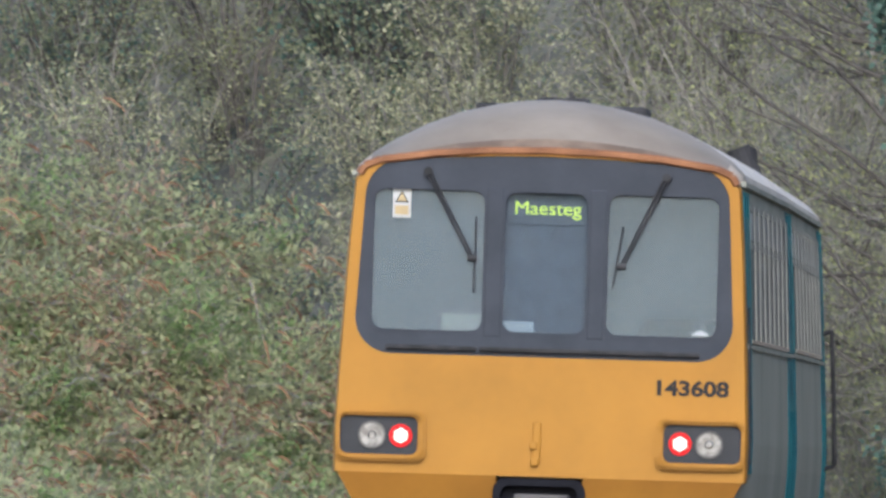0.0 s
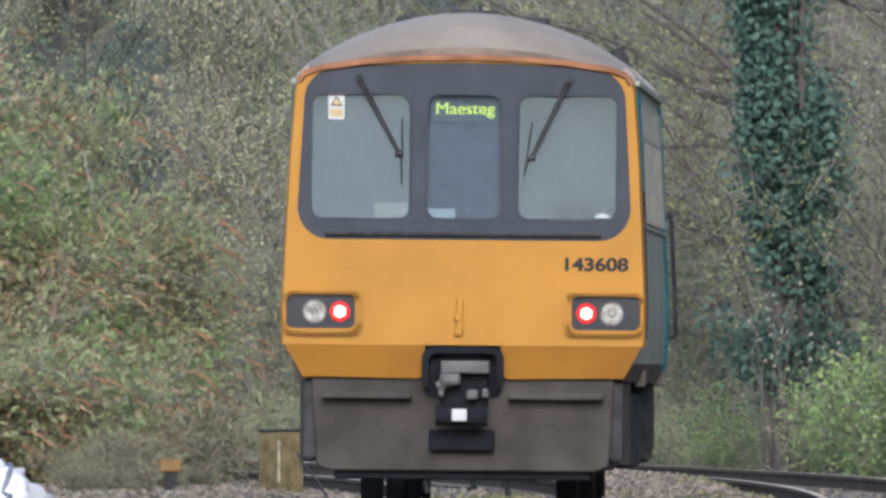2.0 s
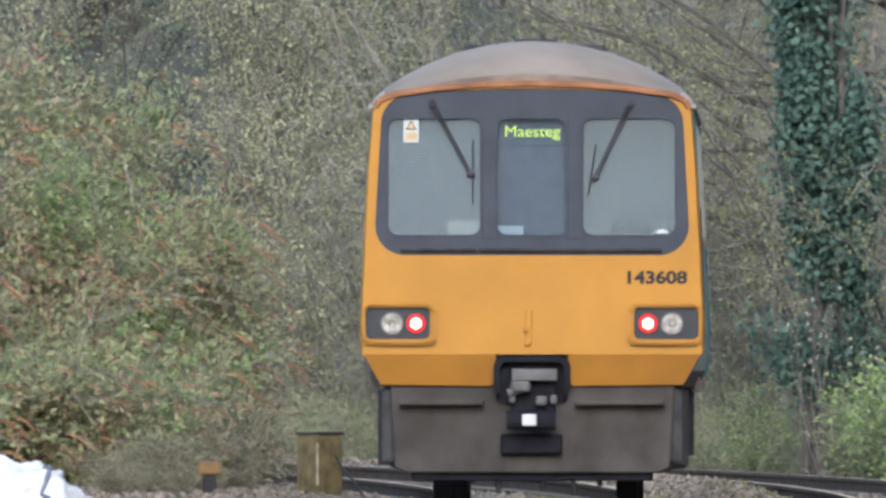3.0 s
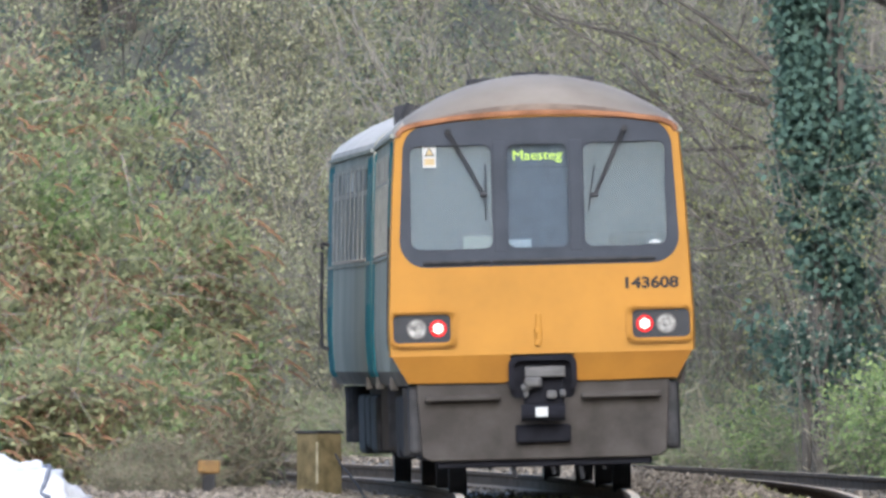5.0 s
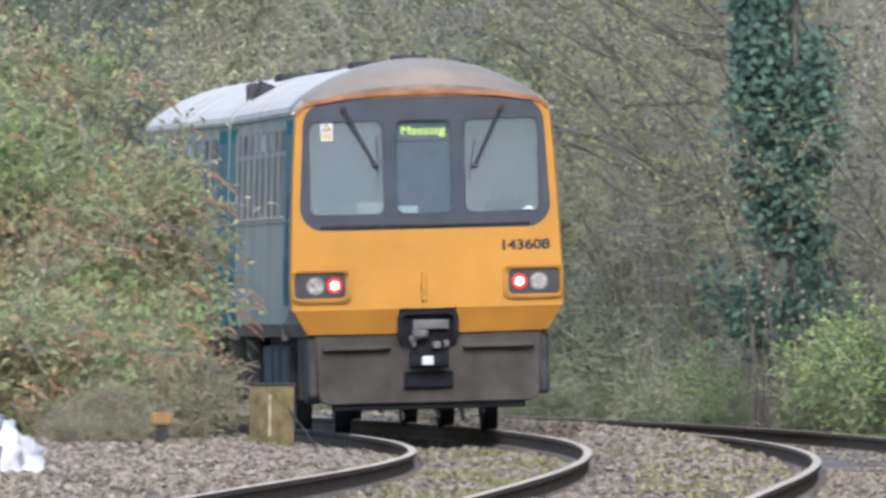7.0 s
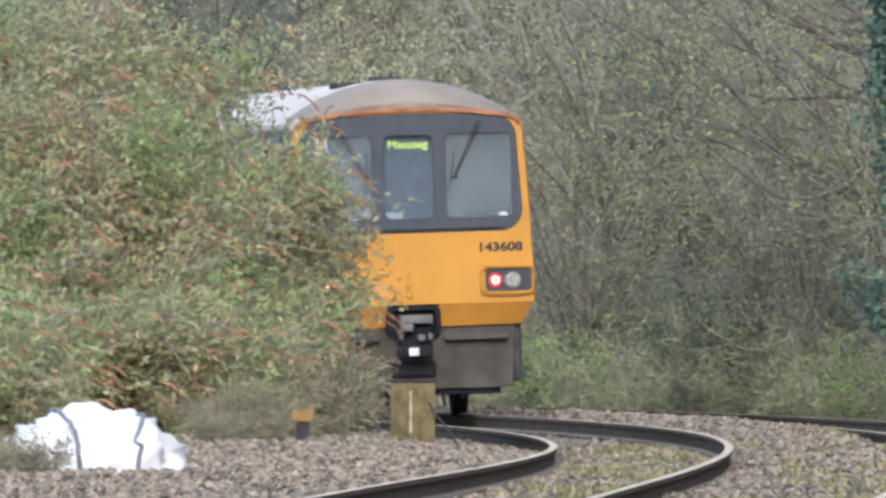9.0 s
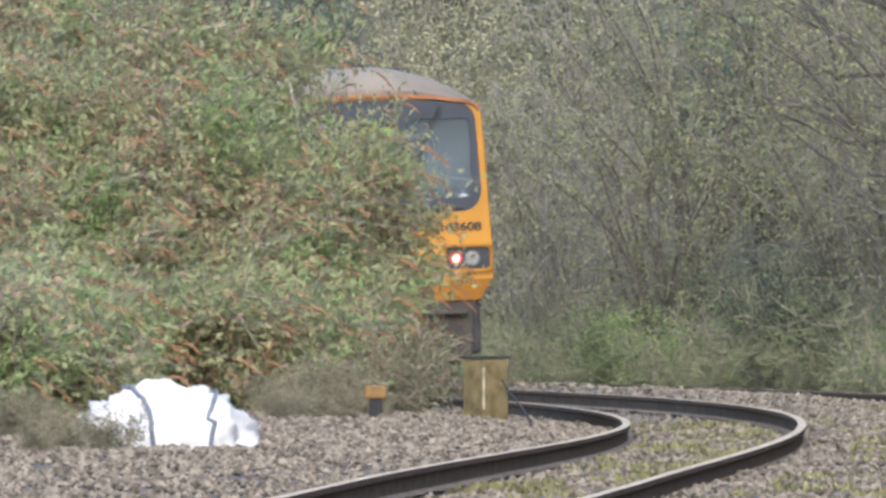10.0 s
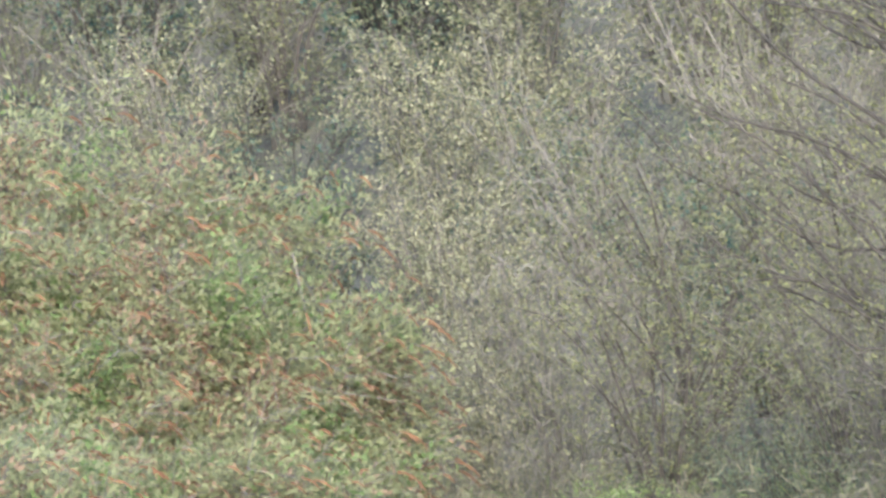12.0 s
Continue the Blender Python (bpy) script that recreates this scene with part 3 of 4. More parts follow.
    ring(bm, rounded(-0.305, 0.305, 0.90, 1.225, 0.085), rounded(-0.255, 0.255, 0.905, 1.18, 0.06), -0.006, 0.11)
    bmesh.ops.delete(bm, geom=[f for f in bm.faces if f.calc_center_median().z < 0.93], context="FACES")
    part("pocket_rim", bm, DEEP, pocket)
    bm = bmesh.new()
    box(bm, -0.16, 0.20, -0.16, 0.2, 1.03, 1.125, 0.012)
    rod(bm, (0.01, -0.15, 1.06), (0.01, -0.18, 1.06), 0.022, sides=10)
    box(bm, -0.17, -0.01, -0.20, 0.1, 0.94, 1.035, 0.03)
    rod(bm, (-0.19, -0.14, 0.93), (-0.02, -0.14, 0.99), 0.035, sides=8)
    coupler = part("coupler", bm, STEEL, car, "worn grey automatic coupler head")
    part("coupler_face", boxed(-0.17, 0.19, -0.06, 0.2, 0.78, 1.03, bevel=0.02), DEEP, coupler)
    for x0, x1, z0 in ((0.03, 0.12, 0.835), (0.145, 0.20, 0.845), (-0.18, -0.13, 0.85)):
        part("coupler_lug", boxed(x0, x1, -0.15, 0.0, z0, z0 + 0.075, bevel=0.022), STEEL, coupler)
    bm = bmesh.new()
    rod(bm, (-0.20, -0.12, 0.715), (0.19, -0.12, 0.715), 0.075, sides=14)
    part("coupler_cylinder", bm, DEEP, coupler)
    part("coupler_label", boxed(-0.075, 0.035, -0.205, -0.19, 0.675, 0.765, bevel=0.004), STICKER, coupler, "small white warning label")
    part("electrical_box", boxed(-0.25, 0.24, 0.03, 0.3, 0.45, 0.61, bevel=0.02), DEEP, coupler, "black box under the coupler")
    bm = bmesh.new()
    plate(bm, [(-1.0, 0.30), (1.0, 0.30), (1.09, 0.34), (1.13, 0.995), (-1.13, 0.995), (-1.09, 0.34)], 0.12, 0.32)
    bmesh.ops.bevel(bm, geom=bm.edges[:], offset=0.012, segments=1, affect="EDGES")
    skirt = part("front_skirt", bm, SKIRT, car, "grimy dark grey front skirt")
    # Black strip added for the skirt's dark underside and bottom lip.
    part("dark_bottom_lip", boxed(-0.96, 0.96, 0.18, 0.5, 0.235, 0.31, bevel=0.02), DEEP, skirt)
    for x0, x1 in ((-1.05, -0.38), (0.34, 1.05)):
        part("step_ledge", boxed(x0, x1, 0.0, 0.13, 0.835, 0.885, bevel=0.016), SKIRT, skirt)
    for s in (-1, 1):
        bm = bmesh.new()
        box(bm, s * 1.08, s * 1.205, 0.17, 0.8, 0.37, 0.985, 0.045)
        part("skirt_end", bm, BLACK, skirt)
    for x, z in ((-0.52, 0.3), (-0.3, 0.22), (0.3, 0.2), (0.5, 0.28), (0.05, 0.25)):
        bm = bmesh.new()
        rod(bm, (x, 0.2, 0.36), (x + 0.04, 0.26, z - 0.08), 0.022, sides=6)
        part("hose", bm, RUBBER, car, "black brake hose hanging below the skirt")


def build_sides(car, driving):
    bm = bmesh.new()
    near = section()
    if driving:
        near = [(math.copysign(min(abs(x), float(np.interp(z, (0.98, 1.11, 1.30), (1.19, 1.262, 1.345)))), x) if z < 1.3 else x, z) for x, z in near]
    loft(bm, [(0.09 if driving else 0.0, near), (2.4, section()), (LENGTH, section())])
    for f in bm.faces:
        z = f.calc_center_median().z
        f.material_index = 1 if z > 3.2 else (2 if z < 1.1 else 0)
    if driving:
        bmesh.ops.delete(bm, geom=[f for f in bm.faces if f.material_index == 1], context="FACES")
        rows = loft(bm, [(1.25, section()), (LENGTH, section())], 1)
        bmesh.ops.delete(bm, geom=[f for f in bm.faces if f.material_index == 1 and f.calc_center_median().z < 3.2], context="FACES")
    end = section()
    f = bm.faces.new([bm.verts.new((x, LENGTH, z)) for x, z in end])
    f.material_index = 0
    if not driving:
        bm.faces.new([bm.verts.new((x, 0.0, z)) for x, z in end])
    bmesh.ops.recalc_face_normals(bm, faces=bm.faces[:])
    part("body", bm, [SIDE, ROOF, SOLE], car, "faded grey-green sides under a pale grey roof", smooth=False)

    def at(z):
        return float(np.interp(z, [p[1] for p in SIDES], [p[0] for p in SIDES]))

    def strip(name, s, y0, y1, z0, z1, proud, mat, parent, label=""):
        bm = bmesh.new()
        rows = []
        for z in sorted({z0, z1} | {p[1] for p in SIDES if z0 < p[1] < z1}):
            rows.append([bm.verts.new((s * (at(z) + d), y, z)) for d, y in ((-0.02, y0), (proud, y0), (proud, y1), (-0.02, y1))])
        for a, b in zip(rows, rows[1:]):
            for i in range(4):
                bm.faces.new([a[i], a[(i + 1) % 4], b[(i + 1) % 4], b[i]])
        bm.faces.new(rows[0])
        bm.faces.new(rows[-1])
        bmesh.ops.recalc_face_normals(bm, faces=bm.faces[:])
        return part(name, bm, mat, parent, label)

    for s in (-1, 1):
        gut = strip("gutter", s, 0.2, LENGTH, 3.19, 3.225, 0.025, SIDE, car)
        strip("waist_rail", s, 0.3, LENGTH, 2.13, 2.16, 0.012, SIDE, car)
        # windows between the two end doors
        pitch = 11.6 / 8
        for k in range(8):
            y0 = 1.95 + k * pitch
            y1 = y0 + pitch - 0.30
            w = strip("window", s, y0, y1, 2.2, 3.06, 0.004, PANEDIM, car, "side window coloured grey for its reflection, with a hopper light")
            strip("window_bar", s, y0, y1, 2.80, 2.845, 0.010, POSTPALE, w)
            strip("hopper", s, y0 + 0.02, y1 - 0.02, 2.86, 3.04, 0.007, HOPPER, w, "hopper light, patchy from dark to pale")
            strip("window_head", s, y0, y1, 3.055, 3.09, 0.010, POSTPALE, w)
            strip("window_post", s, y1, y1 + 0.295, 2.18, 3.08, 0.014, POSTPALE, w)
        strip("trim_line", s, 1.75, LENGTH - 1.7, 2.17, 2.195, 0.015, CORNER, car, "thin pale line under the windows")
        # teal doors at both ends
        for y0, y1 in ((0.2, 1.65), (LENGTH - 1.65, LENGTH - 0.06)):
            foot = 1.3 if driving and y0 < 1 else 1.06
            d = strip("door", s, y0, y1, foot, 3.14, 0.004, TEAL, car, "dark teal folding passenger door")
            half = (y1 - y0) / 2
            for q in (0, 1):
                strip("door_glass", s, y0 + 0.1 + q * half, y0 + half - 0.06 + q * half, 1.75, 3.0, 0.006, TEALGLASS, d)
            for q in (y0 - 0.02, y0 + half - 0.02, y1 - 0.03):
                strip("door_edge", s, q, q + 0.05, foot, 3.16, 0.010, TEAL, d)
        rails = [(0.75, 0.004, 2.4)] if driving else [(LENGTH - 0.4, 0.075, 2.4)]
        for yy, gap, top in rails:
            bm = bmesh.new()
            for za, zb in ((1.36, 1.7), (1.7, 2.05), (2.05, top)):
                rod(bm, (s * (at(za) + gap), yy, za), (s * (at(zb) + gap), yy, zb), 0.018, sides=8)
            for z in (1.36, top):
                rod(bm, (s * (at(z) - 0.01), yy, z - 0.03), (s * (at(z) + gap), yy, z), 0.018, sides=8)
            part("handrail", bm, BLACK, car, "dark grab rail")
        for yy in (LENGTH - 0.02, LENGTH - 0.1, 3.05):
            bm = bmesh.new()
            box(bm, s * 1.25, s * 1.33, yy - 0.1, yy, 0.94, 1.06, 0.01)
            part("jacking_bracket", bm, SOLE, car)
    # underframe
    bm = bmesh.new()
    box(bm, -1.0, 1.0, 0.35, LENGTH - 0.2, 0.86, 1.02, 0.01)
    part("underframe", bm, BLACK, car, "sooty black underframe")
    for s in (-1, 1):
        for y0, y1, z0, nm in ((0.95, 1.5, 0.36, "sand_box"), (1.6, 2.3, 0.42, "step_box"), (4.6, 6.4, 0.32, "fuel_tank"), (6.8, 8.2, 0.36, "battery_box"), (8.6, 10.6, 0.30, "engine_pod"), (13.4, 14.6, 0.40, "air_tank")):
            bm = bmesh.new()
            if nm in ("sand_box", "air_tank"):
                for k in range(2):
                    rod(bm, (s * 1.12, y0 + 0.15 + k * 0.32, z0), (s * 1.12, y0 + 0.15 + k * 0.32, 0.96), 0.12, sides=14)
            else:
                box(bm, s * 0.55, s * 1.2, y0, y1, z0, 0.88, 0.04)
            part(nm, bm, BLACK if nm != "sand_box" else SKIRT, car, "black underfloor equipment")
        for ay in AXLES:
            bm = bmesh.new()
            box(bm, s * 0.95, s * 1.08, ay - 0.55, ay + 0.55, 0.52, 0.64, 0.03)
            box(bm, s * 0.94, s * 1.10, ay - 0.14, ay + 0.14, 0.30, 0.62, 0.03)
            part("axle_box", bm, BLACK, car)
    # roof gear
    bm = bmesh.new()
    for x in (-0.38, 0.38):
        part("roof_vent", boxed(x - 0.19, x + 0.19, 2.4, 3.6, 3.6, 3.725 if driving else 3.74, bevel=0.02), BLACK, car, "black louvred roof vent")
    box(bm, -0.17, 0.17, 2.6, 3.1, 3.70, 3.775, 0.012)
    for k in range(5):
        box(bm, -0.155 + 0.065 * k, -0.105 + 0.065 * k, 2.585, 2.6, 3.72, 3.765)
    rod(bm, (0.06, 2.8, 3.77), (0.06, 2.8, 3.815), 0.02, sides=6)
    part("aerial_base", bm, BLACK, car)


def build_wheelset(car, ay):
    bm = bmesh.new()
    for s in (-1, 1):
        rod(bm, (s * 0.68, 0, 0), (s * 0.82, 0, 0), 0.42, 0.415, sides=28)
        rod(bm, (s * 0.66, 0, 0), (s * 0.69, 0, 0), 0.45, sides=28)
        rod(bm, (s * 0.81, 0, 0), (s * 0.90, 0, 0), 0.11, sides=10)
    rod(bm, (-0.9, 0, 0), (0.9, 0, 0), 0.08, sides=10)
    ob = part("wheelset", bm, BLACK, car, "dark steel axle with two flanged wheels")
    ob.matrix_local = pose(0, ay, 0.42)
    return ob


def build_car(driving):
    car = new("railcar")
    build_sides(car, driving)
    if driving:
        build_cab(car)
    car_wheels = [build_wheelset(car, a) for a in AXLES]
    if driving:
        for s in (-1, 1):
            bm = bmesh.new()
            rod(bm, (s * 1.0, LENGTH - 0.28, 3.36), (s * 0.90, LENGTH - 0.28, 3.62), 0.10, 0.09, sides=12)
            part("exhaust_stack", bm, BLACK, car, "black exhaust stack leaning over the roof end")
        bm = bmesh.new()
        box(bm, -1.0, 1.0, LENGTH + 0.002, LENGTH + 0.26, 1.05, 3.3, 0.04)
        part("gangway_bellows", bm, RUBBER, car, "black gangway bellows between the cars")
    else:
        for x in (-0.98, 0.98):
            bm = bmesh.new()
            rod(bm, (x, 0.5, 3.38), (x, 0.62, 3.60), 0.09, 0.08, sides=12)
            part("exhaust_stack", bm, BLACK, car)
    return car, car_wheels


rear_car, rear_wheels = build_car(True)
tagged(rear_car, "diesel railcar with a yellow warning end and grey-green sides", "train")
lead_car, lead_wheels = build_car(False)
tagged(lead_car, "second grey-green diesel railcar coupled ahead of the yellow end", "train")


# ---- plants ----
def grow(rng, h, r, stems, twigs, arch=0.35, base=0.25, start=0.12, twig_len=0.5, thick=0.03, bends=(0, 0.5, 1.0)):
    """Stems that rise and lean outwards with side twigs. Returns stem paths, twig paths."""
    mains, sides = [], []
    for _ in range(stems):
        a = rng.uniform(0, 2 * math.pi)
        out = Vector((math.cos(a), math.sin(a), 0))
        p = out * rng.uniform(0, base)
        reach, top = r * math.sqrt(rng.uniform(0.05, 1)), h * rng.uniform(0.6, 1.05)
        path = []
        n = 6
        wob = Vector(rng.normal(0, 0.2, 3))
        for k in range(n + 1):
            q = k / n
            pos = p + out * reach * (q ** (1 + arch)) + Vector((0, 0, top * (q - arch * 0.35 * q * q) / (1 - arch * 0.35))) + wob * math.sin(q * 5 + a) * q * 0.9
            path.append((pos, thick * (1 - 0.85 * q) * (0.6 + 0.4 * top / h)))
        mains.append(path)
        for _ in range(twigs):
            q = rng.uniform(start, 1.0)
            k = min(n - 1, int(q * n))
            o = path[k][0].lerp(path[k + 1][0], q * n - k)
            d = Vector(rng.normal(0, 1, 3)) + out * 0.5 + Vector((0, 0, 0.5))
            d.normalize()
            ln = twig_len * rng.uniform(0.4, 1.3)
            bend = Vector(rng.normal(0, 0.25, 3)) - Vector((0, 0, 0.12))
            sides.append([(o + d * ln * w + bend * ln * w * w, 0.007 * (1 - 0.7 * w)) for w in bends])
    return mains, sides


def leaves_on(rng, twigs, per, spread):
    pts, ways = [], []
    for tw in twigs:
        m = rng.poisson(per)
        for _ in range(m):
            w = rng.uniform(0.1, 1.0) * (len(tw) - 1)
            k = min(len(tw) - 2, int(w))
            p = tw[k][0].lerp(tw[k + 1][0], w - k)
            d = (tw[k + 1][0] - tw[k][0]).normalized()
            pts.append(p + Vector(rng.normal(0, spread, 3)))
            ways.append(d * 0.6 + Vector(rng.normal(0, 0.7, 3)))
    return pts, ways


KINDS = {
    # height, radius, stems, twigs a stem, leaves a twig, leaf length, width, leaf materials with shares, bark, twig bark, twig length, arch
    "twiggy": (3.6, 1.6, 24, 20, 8.5, 0.05, 0.026, ((L_DULL, .55), (L_OLIVE, .45)), BARK, PALETWIG, 0.75, 0.3),
    "sallow": (3.4, 1.5, 20, 20, 13.0, 0.065, 0.034, ((L_SAGE, .75), (L_DULL, .25)), BARK, BARK, 0.65, 0.35),
    "olive": (4.2, 2.1, 16, 26, 11.0, 0.052, 0.031, ((L_OLIVE, .6), (L_DULL, .4)), DARKBARK, BARK, 0.9, 0.7),
    "dark": (3.6, 1.7, 20, 20, 14.0, 0.07, 0.045, ((L_DULL, .7), (L_IVY, .3)), DARKBARK, DARKBARK, 0.65, 0.35),
    "bramble": (1.1, 1.1, 24, 14, 14.0, 0.055, 0.038, ((L_BRAMBLE, .75), (L_BRIGHT, .25)), BARK, BARK, 0.4, 0.9),
    "stalks": (0.75, 0.55, 26, 8, 5.0, 0.22, 0.020, ((L_STALK, .7), (L_DULL, .3)), BARK, BARK, 0.3, 0.5),
    "grass": (0.7, 0.6, 22, 9, 6.0, 0.20, 0.012, ((L_DRY, .45), (L_BRAMBLE, .2), (L_DULL, .35)), PALETWIG, PALETWIG, 0.3, 0.8),
}
LABELS = {
    "twiggy": ("thorn_bush", "grey-brown leafless thorn bush with a few olive leaves", "bush"),
    "sallow": ("sallow_bush", "pale sage-leaved sallow bush on the bank", "bush"),
    "olive": ("hedgerow_tree", "spreading tree with dark limbs and small yellow-green leaves", "tree"),
    "dark": ("holly_bush", "dark green shaded bush on the bank", "bush"),
    "bramble": ("bramble", "low bright green bramble clump at the bank's foot", "bush"),
    "stalks": ("grass_tuft", "tuft of dead brown stalks", "grass"),
    "grass": ("grass_tuft", "tuft of dry tan grass and weeds", "grass"),
}


def build_plant(kind, seed):
    h, r, stems, twigs, per, ln, wd, mats, bark, twigbark, tl, arch = KINDS[kind]
    rng = np.random.default_rng(seed)
    mains, sides = grow(rng, h, r, stems, twigs, arch, twig_len=tl, thick=0.035 if h > 2 else 0.008,
                       bends=(0, 0.5, 1.0) if kind == "twiggy" else (0, 1.0))
    name, label, cat = LABELS[kind]
    plant = tagged(new(name), label, cat)
    tagged(part("branchwork", tube_mesh("branchwork", mains, bark, 3), None, plant), kind="stuff")
    if kind not in ("grass", "stalks"):
        tagged(part("brushwood", tube_mesh("brushwood", sides, twigbark, 3), None, plant), kind="stuff")
    pts, ways = leaves_on(rng, sides, per, 0.05)
    which = rng.choice(len(mats), len(pts), p=[m[1] for m in mats])
    tagged(part("foliage", leaf_mesh("foliage", pts, ways, ln, wd, [m[0] for m in mats], rng, which), None, plant), kind="stuff")
    return plant


def bank_place(y, u):
    return ground_x(u, y), y, ground_height(u, y) - 0.05


def plant_bank():
    rng = np.random.default_rng(11)
    makers = {}

    def put(kind, y, u, size=1.0):
        pool = makers.setdefault(kind, [])
        x, yy, z = bank_place(y, u)
        m = pose(x, yy, z, rng.normal(0, 4), rng.normal(0, 4), rng.uniform(0, 360)) @ Matrix.Diagonal((size, size, size, 1))
        if len(pool) < 3:
            p = build_plant(kind, len(pool) * 17 + len(kind) * 5 + 3)
            p.matrix_basis = m
            pool.append(p)
            p["group"] = LABELS[kind][0] + " on the bank"
        else:
            src = pool[int(rng.integers(3))]
            c = copy_thing(src, pose(0, 0, 0))
            c.matrix_basis = m

    for y in np.arange(285, 470, 5.8):
        for u in (6.6, 8.4, 10.6, 13.0, 15.2):
            yy, uu = y + rng.uniform(-2.0, 2.0), u + rng.uniform(-0.6, 0.6)
            across = REACH * (centre(yy) + uu) / yy
            if across < -1330 or across > 1060:
                continue
            if u > 14 and across > -300:
                continue
            if across > 420:
                kind = rng.choice(["twiggy", "olive", "twiggy"])
            elif across > 60:
                kind = rng.choice(["olive", "twiggy", "olive", "dark"] if u < 9 else ["olive", "twiggy"])
            elif across > -60:
                kind = rng.choice(["sallow", "twiggy", "twiggy"])
            elif across > -400:
                kind = "sallow" if u < 9 else rng.choice(["dark", "sallow"])
            elif across > -640:
                kind = rng.choice(["dark", "dark", "olive"])
            else:
                kind = rng.choice(["twiggy", "olive", "sallow", "twiggy", "dark"])
            put(kind, yy, uu, rng.uniform(0.8, 1.15) * (1.35 if u > 12 else 1.0))
    # Out of view: trees added for the windscreen to mirror as dark.
    for y in np.arange(204, 282, 6.0):
        for u in (15.5, 20.0):
            put(rng.choice(["dark", "olive", "twiggy"]), y + rng.uniform(-2, 2), u + rng.uniform(-1, 1), rng.uniform(1.3, 1.9))
    for y in np.arange(285, 393, 2.2):
        if rng.random() < 0.45:
            put(rng.choice(["dark", "dark", "olive", "twiggy"]), y, 6.15 + rng.uniform(-0.1, 0.3), rng.uniform(0.32, 0.5))
        put("grass", y, 5.75 + rng.uniform(-0.25, 0.3), rng.uniform(0.6, 1.1))
        put("grass", y + 1.1, 6.1 + rng.uniform(-0.25, 0.3), rng.uniform(0.8, 1.4))
    for y, u, s in ((306.0, 5.7, 0.7), (302.0, 5.8, 0.8), (298.5, 5.7, 0.75), (284.0, 5.7, 1.1), (294.5, 5.8, 0.9), (291.5, 5.8, 1.1), (288.0, 5.8, 1.2), (337.0, 5.6, 0.85), (339.5, 5.7, 0.8)):
        put("bramble", y, u, s)
    for y, u, s in ((322, 6.0, 0.5), (325, 6.1, 0.55), (328, 6.0, 0.45), (331, 6.2, 0.5), (318, 6.1, 0.45)):
        put("dark", y, u, s)


plant_bank()


def build_ivy_tree():
    rng = np.random.default_rng(31)
    tree = tagged(new("ivy_tree"), "tree trunk smothered in dark green ivy", "tree")
    trunk, pts, ways = [], [], []
    for k in range(5):
        a = rng.uniform(0, 6.3)
        trunk.append([(Vector((0.25 * math.cos(a) * (1 - q) + 0.35 * (k - 2) * q * 0.4 + 0.05 * math.sin(9 * q + k), 0.2 * math.sin(a), 6.8 * q)), 0.06 * (1 - 0.6 * q)) for q in np.linspace(0, 1, 12)])
    for _ in range(215):
        z = 7.0 - 4.9 * rng.random() ** 0.85
        wide = float(np.interp(z, (2.1, 2.5, 3.2, 4.2, 5.2, 7.0), (0.16, 0.32, 0.47, 0.44, 0.36, 0.38)))
        a, r = rng.uniform(0, 6.3), wide * math.sqrt(rng.uniform(0.15, 1.0))
        c = np.array((r * math.cos(a) - 0.12 * (z - 3.7), 0.8 * r * math.sin(a), z))
        if noise.noise(Vector((c[0] * 1.9, 0.0, z * 1.5))) < -0.22:
            continue
        m = 100
        pts.append(c + rng.normal(0, 0.14, (m, 3)) * (1, 1, 1.2))
        ways.append(np.stack([rng.normal(0, 0.5, m), rng.normal(-0.5, 0.4, m), rng.normal(-0.6, 0.4, m)], 1))
    for _ in range(26):
        c = np.array((rng.normal(-0.05, 0.3), rng.normal(0, 0.3), rng.uniform(1.05, 1.6)))
        m = 70
        pts.append(c + rng.normal(0, 0.15, (m, 3)))
        ways.append(rng.normal(0, 0.6, (m, 3)))
    pts, ways = np.concatenate(pts), np.concatenate(ways)
    tagged(part("trunk", tube_mesh("trunk", trunk, DARKBARK, 7), None, tree))
    tagged(part("foliage", leaf_mesh("foliage", pts, ways, 0.085, 0.078, L_IVY, rng), None, tree), kind="stuff")
    tree.matrix_basis = pose(4.30, 296.0, -0.1)


